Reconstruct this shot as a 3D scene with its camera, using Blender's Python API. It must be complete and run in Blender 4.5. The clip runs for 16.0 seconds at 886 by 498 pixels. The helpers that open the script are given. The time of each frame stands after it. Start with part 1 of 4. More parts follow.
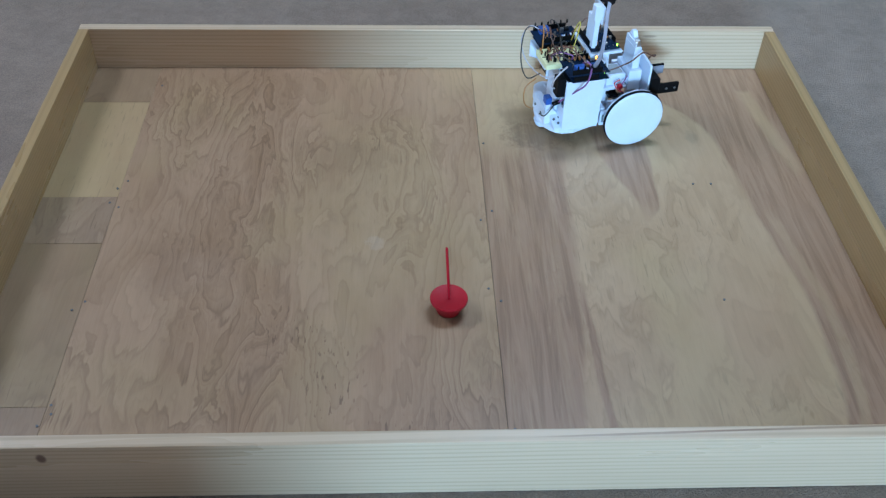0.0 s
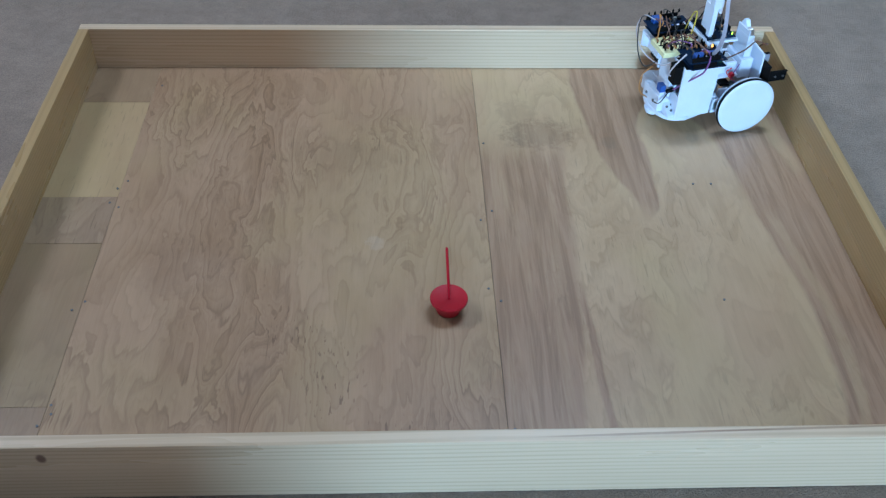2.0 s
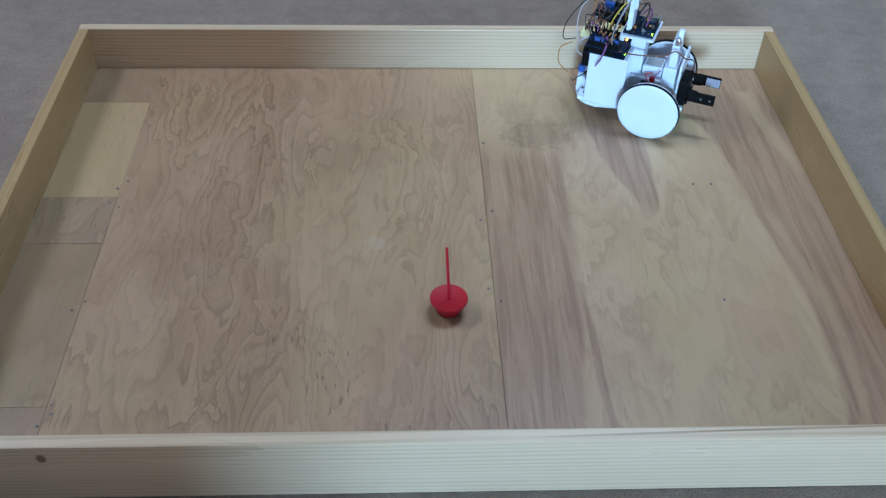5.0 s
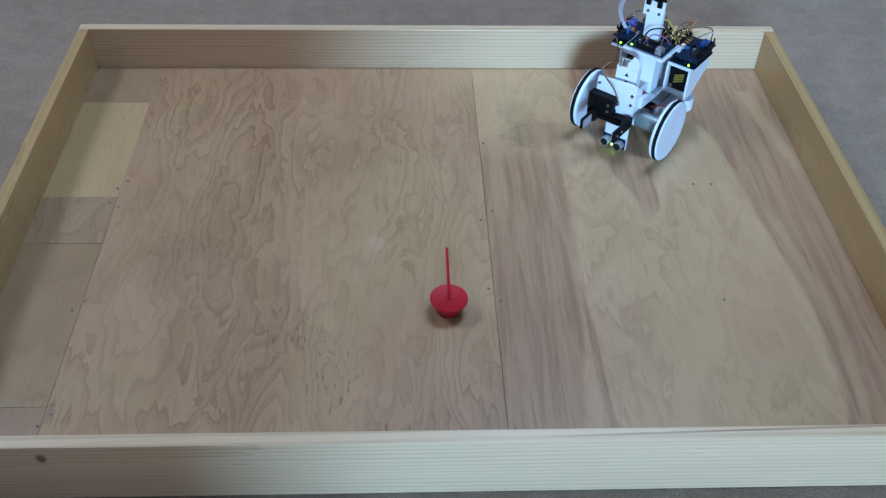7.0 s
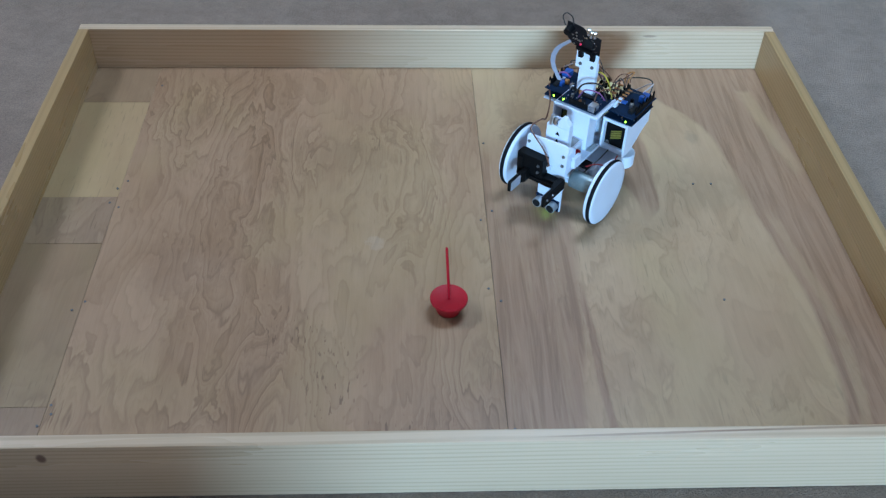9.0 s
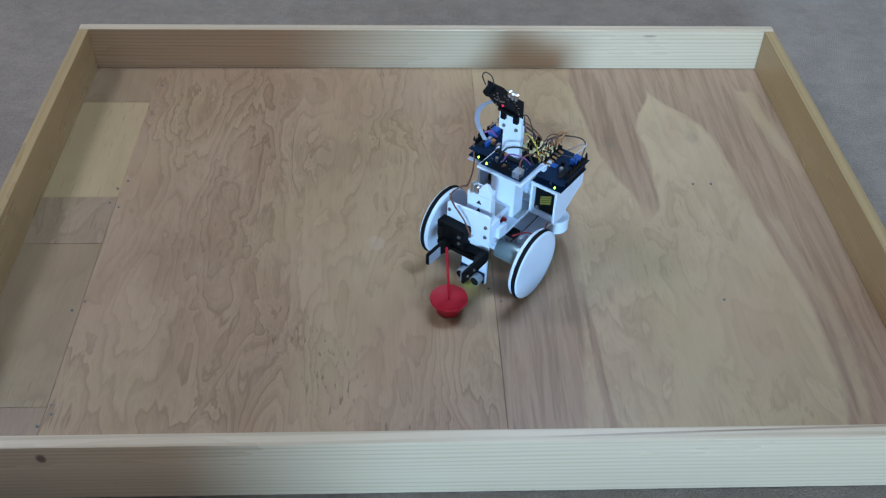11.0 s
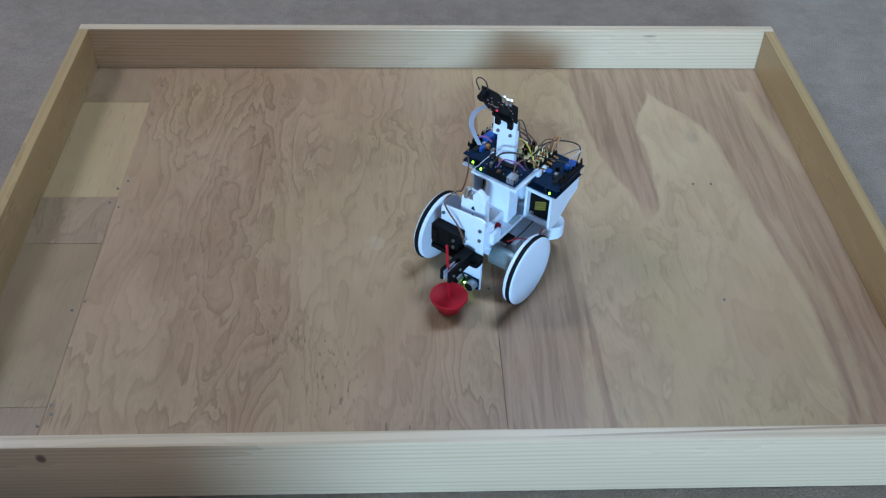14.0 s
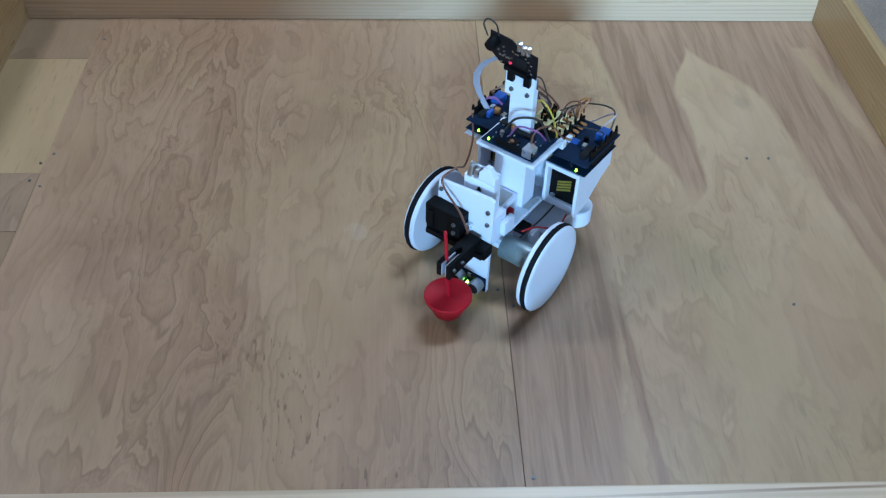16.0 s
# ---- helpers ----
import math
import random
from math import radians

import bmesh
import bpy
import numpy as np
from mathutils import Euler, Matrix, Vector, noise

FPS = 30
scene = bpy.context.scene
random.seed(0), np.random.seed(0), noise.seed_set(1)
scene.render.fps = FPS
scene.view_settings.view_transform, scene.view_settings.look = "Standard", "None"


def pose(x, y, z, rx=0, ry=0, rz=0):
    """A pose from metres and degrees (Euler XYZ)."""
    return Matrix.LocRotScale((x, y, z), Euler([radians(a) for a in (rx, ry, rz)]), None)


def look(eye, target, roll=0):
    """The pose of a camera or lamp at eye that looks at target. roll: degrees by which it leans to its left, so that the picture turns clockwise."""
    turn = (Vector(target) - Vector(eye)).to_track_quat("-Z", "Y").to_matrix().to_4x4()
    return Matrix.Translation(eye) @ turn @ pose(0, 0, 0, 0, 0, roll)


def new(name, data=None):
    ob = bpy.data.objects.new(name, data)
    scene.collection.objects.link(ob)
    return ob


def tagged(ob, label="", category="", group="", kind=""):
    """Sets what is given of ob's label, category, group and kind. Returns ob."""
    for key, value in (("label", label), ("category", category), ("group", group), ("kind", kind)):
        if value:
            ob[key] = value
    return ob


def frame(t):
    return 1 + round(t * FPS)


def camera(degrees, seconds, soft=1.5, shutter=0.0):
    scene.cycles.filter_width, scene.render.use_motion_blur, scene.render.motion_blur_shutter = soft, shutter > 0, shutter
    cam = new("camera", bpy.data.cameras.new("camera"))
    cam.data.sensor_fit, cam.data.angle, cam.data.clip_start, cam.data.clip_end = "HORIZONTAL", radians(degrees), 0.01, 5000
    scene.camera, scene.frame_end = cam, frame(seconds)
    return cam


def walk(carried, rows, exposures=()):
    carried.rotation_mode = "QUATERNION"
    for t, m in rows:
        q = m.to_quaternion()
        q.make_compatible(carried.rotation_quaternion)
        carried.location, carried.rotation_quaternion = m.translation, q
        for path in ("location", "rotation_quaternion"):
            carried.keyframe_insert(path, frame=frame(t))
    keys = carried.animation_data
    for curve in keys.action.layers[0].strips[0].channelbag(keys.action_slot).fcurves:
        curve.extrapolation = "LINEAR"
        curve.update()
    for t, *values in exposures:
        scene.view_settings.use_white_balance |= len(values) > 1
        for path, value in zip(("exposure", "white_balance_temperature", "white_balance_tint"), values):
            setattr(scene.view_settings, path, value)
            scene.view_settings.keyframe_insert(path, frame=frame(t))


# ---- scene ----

# ---------------------------------------------------------------- camera
cam = camera(49.5, 16.0, soft=1.3)


def aim(x, y, z, tilt, pan, roll):
    """Camera pose from its place, downward tilt, pan to the right and lean, in degrees."""
    t, p = radians(tilt), radians(pan)
    way = Vector((math.sin(p) * math.cos(t), math.cos(p) * math.cos(t), -math.sin(t)))
    eye = Vector((x, y, z))
    return look(eye, eye + way, roll)


STAND = (-0.1351, -1.6518, 1.0273, 42.528, 3.122, 1.793)
NEARER = (-0.1322, -1.6034, 0.9843, 42.642, 3.105, 1.834)
NEAR = (-0.1280, -1.5080, 0.9130, 43.450, 3.250, 1.920)
CLOSE = (-0.1205, -1.4190, 0.8390, 44.000, 3.225, 1.950)


def between(k):
    """On the way from the long stand to the first step forward."""
    return aim(*(a + (b - a) * k for a, b in zip(STAND, NEARER)))


walk(cam, [(0.0, between(0)), (15.5, between(0)), (15.6, between(0)), (15.7, between(0.12)), (15.8, aim(*NEARER)), (15.9, aim(*NEAR)), (16.0, aim(*CLOSE))])

# ---------------------------------------------------------------- light
world = bpy.data.worlds.new("world")
scene.world = world
world.use_nodes = True
sky = world.node_tree.nodes.new("ShaderNodeTexSky")
sky.sky_type, sky.sun_disc, sky.sun_elevation, sky.sun_rotation = "NISHITA", False, radians(12.6), radians(188)
world.node_tree.links.new(sky.outputs[0], world.node_tree.nodes["Background"].inputs[0])
world.node_tree.nodes["Background"].inputs[1].default_value = 0.06


def area(name, m, sx, sy, watts, colour):
    lamp = bpy.data.lights.new(name, "AREA")
    lamp.shape, lamp.size, lamp.size_y, lamp.energy, lamp.color = "RECTANGLE", sx, sy, watts, colour
    ob = new(name, lamp)
    ob.matrix_world = m
    return ob


area("window_light", look((0.95, -2.57, 1.25), (0.3, -0.3, 0.0)), 1.6, 1.5, 8.5, (0.34, 0.64, 1.0))
LAMPS = ((-2.2, 0.1, 49, (0.550, 0.708, 0.95)), (0.5, 0.1, 45, (0.465, 0.702, 1.0)))
for lamp_x, lamp_y, watts, tint in LAMPS:
    area("ceiling_light_glow", look((lamp_x, lamp_y, 2.44), (lamp_x, lamp_y, 0)), 0.9, 0.3, watts, tint)
# low daylight through the window behind the viewer
sun = bpy.data.lights.new("sun", "SUN")
sun.energy, sun.angle, sun.color = 4.9, radians(9.5), (0.32, 0.64, 1.0)
daylight = new("sun", sun)
daylight.matrix_world = look((-0.4, -4.0, 1.3), (-0.4 + 0.13, -4.0 + 0.95, 1.3 - 0.215))
scene.view_settings.exposure = 0.0


# ---------------------------------------------------------------- materials
class Tree:
    """Short spelling for shader nodes."""

    def __init__(self, name):
        self.mat = bpy.data.materials.new(name)
        self.mat.use_nodes = True
        self.nodes, self.links = self.mat.node_tree.nodes, self.mat.node_tree.links
        self.bsdf = self.nodes["Principled BSDF"]

    def put(self, socket, value):
        if isinstance(value, bpy.types.NodeSocket):
            self.links.new(value, socket)
        else:
            socket.default_value = value

    def math(self, op, a, b=0.0, c=0.0):
        n = self.nodes.new("ShaderNodeMath")
        n.operation = op
        for s, v in zip(n.inputs, (a, b, c)):
            self.put(s, v)
        return n.outputs[0]

    def coords(self, scale=(1, 1, 1), turn=0.0, shift=(0, 0, 0)):
        n = self.nodes.new("ShaderNodeTexCoord")
        m = self.nodes.new("ShaderNodeMapping")
        m.inputs["Scale"].default_value = scale
        m.inputs["Location"].default_value = shift
        m.inputs["Rotation"].default_value = (0, 0, turn)
        self.links.new(n.outputs["Object"], m.inputs["Vector"])
        return m.outputs[0]

    def xyz(self):
        n = self.nodes.new("ShaderNodeTexCoord")
        s = self.nodes.new("ShaderNodeSeparateXYZ")
        self.links.new(n.outputs["Object"], s.inputs[0])
        return s.outputs

    def noise(self, vector, scale, detail=3.0, rough=0.55, warp=0.0):
        n = self.nodes.new("ShaderNodeTexNoise")
        self.links.new(vector, n.inputs["Vector"])
        n.inputs["Scale"].default_value, n.inputs["Detail"].default_value = scale, detail
        n.inputs["Roughness"].default_value, n.inputs["Distortion"].default_value = rough, warp
        return n.outputs["Fac"]

    def step(self, value, low, high, to_low=0.0, to_high=1.0):
        n = self.nodes.new("ShaderNodeMapRange")
        n.interpolation_type = "SMOOTHSTEP"
        for s, v in zip(n.inputs, (value, low, high, to_low, to_high)):
            self.put(s, v)
        return n.outputs[0]

    def mix(self, fac, a, b, blend="MIX"):
        n = self.nodes.new("ShaderNodeMix")
        n.data_type, n.blend_type = "RGBA", blend
        for s, v in ((n.inputs[0], fac), (n.inputs[6], a), (n.inputs[7], b)):
            self.put(s, (*v, 1) if isinstance(v, tuple) else v)
        return n.outputs[2]

    def bump(self, height, strength, distance):
        n = self.nodes.new("ShaderNodeBump")
        n.inputs["Strength"].default_value, n.inputs["Distance"].default_value = strength, distance
        self.put(n.inputs["Height"], height)
        self.links.new(n.outputs[0], self.bsdf.inputs["Normal"])

    def done(self, colour, rough=0.5, metal=0.0, coat=0.0):
        self.put(self.bsdf.inputs["Base Color"], (*colour, 1) if isinstance(colour, tuple) else colour)
        self.put(self.bsdf.inputs["Roughness"], rough)
        self.put(self.bsdf.inputs["Metallic"], metal)
        if coat:
            self.bsdf.inputs["Coat Weight"].default_value, self.bsdf.inputs["Coat Roughness"].default_value = coat, 0.25
        return self.mat


def plain(name, colour, rough=0.5, metal=0.0, grain=0.12, size=60.0, relief=0.0):
    """A surface with slight blotches and a fine grain."""
    t = Tree(name)
    c = t.coords()
    big, fine = t.noise(c, size * 0.2), t.noise(c, size * 6)
    dark = tuple(v * (1 - grain) for v in colour)
    light = tuple(min(1, v * (1 + grain)) for v in colour)
    col = t.mix(t.step(t.math("ADD", t.math("MULTIPLY", big, 0.6), t.math("MULTIPLY", fine, 0.4)), 0.3, 0.7), dark, light)
    if relief:
        t.bump(fine, 0.4, relief)
    return t.done(col, t.step(big, 0.2, 0.8, max(0.02, rough - 0.07), min(1, rough + 0.07)), metal)


def veneer(name, pale, deep, seed, rings=16.0, zones=None, strong=0.5, rush=0.0):
    """Rotary-cut plywood face: sharp-edged growth contours, long fibres, pores, knife checks, handling stains.
    rush: how much tighter the contours run beside the joint at x = 0."""
    t = Tree(name)
    x = t.xyz()[0]
    hill = t.noise(t.coords((1, 0.30, 1), 0, (seed, seed * 0.7, 0)), 4.6, 2.0, 0.45, 0.45)
    swirl = t.noise(t.coords((1, 0.34, 1), 0, (seed + 3, 1, 0)), 19.0, 3.0, 0.55, 0.9)
    crinkle = t.noise(t.coords((1, 0.25, 1), 0, (seed + 6, 1, 0)), 75.0, 2.0, 0.6)
    hill = t.math("ADD", hill, t.math("MULTIPLY", t.math("SUBTRACT", swirl, 0.5), 0.20))
    hill = t.math("ADD", hill, t.math("MULTIPLY", t.math("SUBTRACT", crinkle, 0.5), 0.022))
    if rush:
        hill = t.math("ADD", hill, t.math("MULTIPLY", t.math("MAXIMUM", t.math("ADD", x, 0.24), 0.0), rush))
    phase = t.math("FRACT", t.math("MULTIPLY", hill, rings))
    ring = t.math("MULTIPLY", t.math("POWER", phase, 3.4), t.step(phase, 0.80, 1.0, 1, 0))
    phase2 = t.math("FRACT", t.math("MULTIPLY", hill, rings * 2.7))
    thin = t.math("MULTIPLY", t.math("POWER", phase2, 2.0), t.step(phase2, 0.76, 1.0, 1, 0))
    fibre = t.noise(t.coords((1, 0.035, 1), 0, (seed, 0, 0)), 170, 4.0, 0.7, 0.3)
    fine = t.noise(t.coords((1, 0.05, 1), 0, (seed, 2, 0)), 460, 3.0, 0.7)
    fibre = t.math("ADD", t.math("MULTIPLY", fibre, 0.62), t.math("MULTIPLY", fine, 0.38))
    pores = t.step(t.noise(t.coords((1, 0.07, 1), 0, (seed, 3, 0)), 260, 2.0, 0.6), 0.60, 0.72)
    where = t.step(t.noise(t.coords((1, 0.5, 1), 0, (seed, 7, 0)), 5.0, 2.0), 0.36, 0.62)
    blotch = t.noise(t.coords((1, 0.5, 1), 0, (seed + 4, 1, 0)), 7.5, 4.0, 0.6, 0.8)
    k = t.math("ADD", 0.30, t.math("MULTIPLY", t.step(fibre, 0.34, 0.66), 0.20))
    k = t.math("ADD", k, t.math("MULTIPLY", t.step(swirl, 0.3, 0.7), 0.22))
    k = t.math("ADD", k, t.math("MULTIPLY", t.step(blotch, 0.34, 0.66), 0.28))
    col = t.mix(k, deep, pale)
    tone = t.noise(t.coords((1, 0.5, 1), 0, (seed + 9, 4, 0)), 4.4, 3.0, 0.55)
    col = t.mix(t.math("MULTIPLY", t.step(tone, 0.42, 0.62), 0.4), col, (pale[0] * 0.95, pale[1] * 1.05, pale[2] * 0.90))
    lines = t.math("MULTIPLY", ring, t.math("ADD", strong * 0.5, t.math("MULTIPLY", where, strong * 0.6)))
    lines = t.math("ADD", lines, t.math("MULTIPLY", thin, t.math("MULTIPLY", where, strong * 0.42)))
    col = t.mix(lines, col, (deep[0] * 0.66, deep[1] * 0.60, deep[2] * 0.56))
    if zones is marks:
        col = marks(t, col)
    elif zones:
        mask = zones(t)
        strand = t.noise(t.coords((1, 0.06, 1), 0, (3, 0, 0)), 62, 4.0, 0.65, 0.8)
        k2 = t.math("ADD", t.math("MULTIPLY", t.step(strand, 0.32, 0.62), 0.75), t.math("MULTIPLY", k, 0.25))
        heart = t.mix(k2, tuple(v * f for v, f in zip(deep, (0.58, 0.50, 0.50))), tuple(v * f for v, f in zip(pale, (0.74, 0.66, 0.68))))
        col = t.mix(mask, col, heart)
        for at in ((0.391, -0.234), (0.235, -0.250), (0.075, -0.235)):
            col = t.mix(t.math("MULTIPLY", spot(t, at, (0.014, 0.022), 0.5), 0.18), col, (0.07, 0.085, 0.07))
        col = t.mix(t.math("MULTIPLY", t.math("MULTIPLY", spot(t, (0.11, -0.225), (0.075, 0.05), 0.7), t.step(strand, 0.35, 0.6, 1, 0.6)), 0.68), col, (0.19, 0.108, 0.062))
        col = t.mix(t.math("MULTIPLY", spot(t, (0.075, -0.16), (0.04, 0.05), 0.8), 0.25), col, (0.20, 0.12, 0.07))
    col = t.mix(t.math("MULTIPLY", t.math("MULTIPLY", pores, where), 0.35), col, tuple(v * 0.45 for v in deep))
    checks = t.step(t.noise(t.coords((1, 0.16, 1), 0, (seed, 13, 0)), 95, 2.0, 0.5), 0.70, 0.76)
    spots = t.step(t.noise(t.coords((1, 0.8, 1), 0, (seed, 17, 0)), 4.0, 1.0), 0.56, 0.68)
    col = t.mix(t.math("MULTIPLY", t.math("MULTIPLY", checks, spots), 0.28), col, (0.10, 0.07, 0.045))
    t.bump(t.math("ADD", fibre, t.math("MULTIPLY", ring, -0.3)), 0.3, 0.0006)
    return t.done(col, t.step(blotch, 0.3, 0.7, 0.36, 0.5))


def spot(t, at, size, wobble=0.5):
    """A soft ragged patch round a point of the floor."""
    x, y, _ = t.xyz()
    dx, dy = t.math("DIVIDE", t.math("SUBTRACT", x, at[0]), size[0]), t.math("DIVIDE", t.math("SUBTRACT", y, at[1]), size[1])
    d = t.math("ADD", t.math("MULTIPLY", dx, dx), t.math("MULTIPLY", dy, dy))
    d = t.math("ADD", d, t.math("MULTIPLY", t.math("SUBTRACT", t.noise(t.coords(), 60, 4.0, 0.7), 0.5), 4 * wobble))
    return t.step(d, 0.2, 1.2, 1, 0)


def marks(t, col):
    """Pale scuff, worn ruddy patches and dark splinter marks on the middle sheet."""
    col = t.mix(t.math("MULTIPLY", spot(t, (-0.183, -0.521), (0.015, 0.019), 1.3), 0.16), col, (0.55, 0.45, 0.38))
    col = t.mix(t.math("MULTIPLY", spot(t, (-0.47, -0.57), (0.09, 0.07), 0.7), 0.15), col, (0.16, 0.085, 0.055))
    col = t.mix(t.math("MULTIPLY", spot(t, (-0.23, -0.29), (0.10, 0.05), 0.7), 0.15), col, (0.17, 0.10, 0.06))
    checks = t.step(t.noise(t.coords((1, 0.22, 1), 0, (2, 5, 0)), 210, 2.0, 0.5), 0.60, 0.68)
    for at, size in (((-0.235, -0.80), (0.05, 0.09)), ((-0.15, -0.885), (0.05, 0.03)), ((-0.30, -0.70), (0.06, 0.05))):
        col = t.mix(t.math("MULTIPLY", t.math("MULTIPLY", spot(t, at, size), checks), 0.55), col, (0.10, 0.042, 0.02))
    return col


def edge_line(t, y, points):
    """The x of a grain boundary as a function of y, through (-y, x) pairs."""
    n = t.nodes.new("ShaderNodeFloatCurve")
    line = n.mapping.curves[0]
    line.points[0].location, line.points[1].location = (0.0, points[0][1]), (1.0, points[-1][1])
    for u, x in points:
        if 0.0 < u < 1.0:
            line.points.new(u, x)
    n.mapping.update()
    t.put(n.inputs["Value"], t.math("MULTIPLY", y, -1.0))
    return n.outputs[0]


def heart_zones(t):
    """Dark heartwood of the wide sheet: a stranded band by the joint, a flame, a thin streak and the far edge."""
    x, y, _ = t.xyz()
    wob = t.math("MULTIPLY", t.math("SUBTRACT", t.noise(t.coords((1, 0.4, 1)), 16.0, 5.0, 0.65), 0.5), 0.020)
    x = t.math("ADD", x, wob)
    left = edge_line(t, y, ((-0.004, 0.191), (0.147, 0.195), (0.241, 0.206), (0.344, 0.228), (0.416, 0.253), (0.493, 0.259)))
    right = edge_line(t, y, ((0.090, 0.339), (0.192, 0.299), (0.291, 0.303), (0.362, 0.299), (0.423, 0.295), (0.490, 0.262)))
    far = edge_line(t, y, ((0.090, 0.339), (0.111, 0.350), (0.179, 0.403), (0.241, 0.428), (0.330, 0.440), (0.453, 0.451), (0.537, 0.460), (0.630, 0.472), (0.766, 0.472), (0.864, 0.459), (0.892, 0.452)))
    band_at = edge_line(t, y, ((0.202, 0.165), (0.329, 0.150), (0.407, 0.146), (0.534, 0.142), (0.644, 0.133), (0.777, 0.120), (0.883, 0.108)))
    streak_at = edge_line(t, y, ((0.573, 0.133), (0.635, 0.133), (0.739, 0.135), (0.879, 0.142)))
    flame = t.math("MULTIPLY", t.step(t.math("SUBTRACT", x, left), -0.003, 0.007), t.step(t.math("SUBTRACT", right, x), -0.002, 0.005))
    flame = t.math("MULTIPLY", flame, t.step(y, -0.50, -0.40))
    edge = t.step(t.math("SUBTRACT", x, far), -0.004, 0.008)
    crown = t.math("MULTIPLY", t.step(y, -0.10, -0.075), t.step(t.math("SUBTRACT", x, left), -0.004, 0.010))
    stripe_at = t.math("ADD", 0.515, t.math("MULTIPLY", y, -0.13))
    stripe = t.step(t.math("ABSOLUTE", t.math("SUBTRACT", x, stripe_at)), 0.006, 0.020, 0.35, 1.0)
    stripe = t.math("MAXIMUM", stripe, t.step(y, -0.36, -0.30, 1, 0))
    inner = t.math("ADD", far, 0.026)
    pale_line = t.step(t.math("ABSOLUTE", t.math("SUBTRACT", x, inner)), 0.004, 0.012, 0.45, 1.0)
    pale_line = t.math("MAXIMUM", pale_line, t.step(y, -0.52, -0.42))
    edge = t.math("MULTIPLY", t.math("MULTIPLY", edge, stripe), pale_line)
    strands = t.step(t.noise(t.coords((1, 0.03, 1), 0, (3, 0, 0)), 75, 3.0, 0.6, 0.4), 0.34, 0.56, 0.62, 1.0)
    band = t.math("MULTIPLY", t.step(t.math("SUBTRACT", x, band_at), -0.010, 0.003, 1, 0), t.step(y, -0.33, -0.21, 1, 0))
    band = t.math("MULTIPLY", band, strands)
    streak = t.math("MULTIPLY", t.step(t.math("ABSOLUTE", t.math("SUBTRACT", x, streak_at)), 0.003, 0.008, 1, 0), t.step(y, -0.66, -0.58, 1, 0))
    both = t.math("MAXIMUM", t.math("MAXIMUM", band, edge), t.math("MAXIMUM", t.math("MAXIMUM", flame, crown), streak))
    return t.math("MULTIPLY", both, 0.9)


def board_wood(name, along, pale, deep, seed):
    """Planed pine board: tight straight growth rings along its length under a satin finish."""
    t = Tree(name)

    def run(f):
        return (f, 1, 1) if along == "x" else (1, f, 1)
    x, y, z = t.xyz()
    bend = t.noise(t.coords(run(0.06), 0, (seed, seed, seed)), 14, 2.0, 0.5)
    across = t.math("ADD", z, t.math("MULTIPLY", y if along == "x" else x, 0.55))
    rings = t.math("ADD", t.math("MULTIPLY", across, 860), t.math("MULTIPLY", bend, 17))
    lines = t.math("MULTIPLY", t.step(t.math("SINE", rings), -0.2, 1.0), t.step(t.noise(t.coords(run(0.05), 0, (seed, 4, seed)), 30, 2.0), 0.3, 0.65, 0.35, 1.0))
    fibre = t.noise(t.coords(run(0.02), 0, (seed, 0, seed)), 480, 3.0, 0.6)
    blotch = t.noise(t.coords(run(0.12), 0, (0, seed, 0)), 9.0, 4.0, 0.6)
    k = t.math("ADD", t.math("MULTIPLY", lines, 0.40), t.math("MULTIPLY", t.step(blotch, 0.3, 0.7), 0.20))
    col = t.mix(t.math("ADD", k, t.math("MULTIPLY", fibre, 0.25)), pale, deep)
    if along == "x":
        for kx, kz, w, h, near in ((-0.567, 0.063, 0.007, 0.009, True), (0.347, 0.072, 0.016, 0.003, False)):
            dx, dz = t.math("DIVIDE", t.math("SUBTRACT", x, kx), w), t.math("DIVIDE", t.math("SUBTRACT", z, kz), h)
            d = t.math("ADD", t.math("ADD", t.math("MULTIPLY", dx, dx), t.math("MULTIPLY", dz, dz)), t.math("MULTIPLY", fibre, 0.6))
            knot = t.math("MULTIPLY", t.step(d, 0.5, 1.5, 1, 0), t.step(y, -0.55, -0.5, 1, 0) if near else t.step(y, -0.55, -0.5))
            col = t.mix(t.math("MULTIPLY", knot, 0.8 if near else 0.45), col, (0.10, 0.035, 0.03))
        # resin streaks along the upper edge of the near board
        for sx, sy, half in ((0.17, -0.9560, 0.17), (0.36, -0.9515, 0.20)):
            dx = t.math("DIVIDE", t.math("SUBTRACT", x, sx), half)
            off = t.math("SUBTRACT", y, t.math("ADD", sy, t.math("MULTIPLY", dx, 0.004)))
            dy = t.math("DIVIDE", off, 0.0022)
            d = t.math("ADD", t.math("ADD", t.math("MULTIPLY", dx, dx), t.math("MULTIPLY", dy, dy)), t.math("MULTIPLY", fibre, 0.5))
            col = t.mix(t.math("MULTIPLY", t.math("MULTIPLY", t.step(d, 0.3, 1.4, 1, 0), t.step(z, 0.0825, 0.0835)), 0.6), col, (0.20, 0.095, 0.05))
    t.bump(t.math("ADD", fibre, t.math("MULTIPLY", lines, -0.3)), 0.3, 0.0006)
    return t.done(col, t.step(blotch, 0.3, 0.7, 0.24, 0.38))


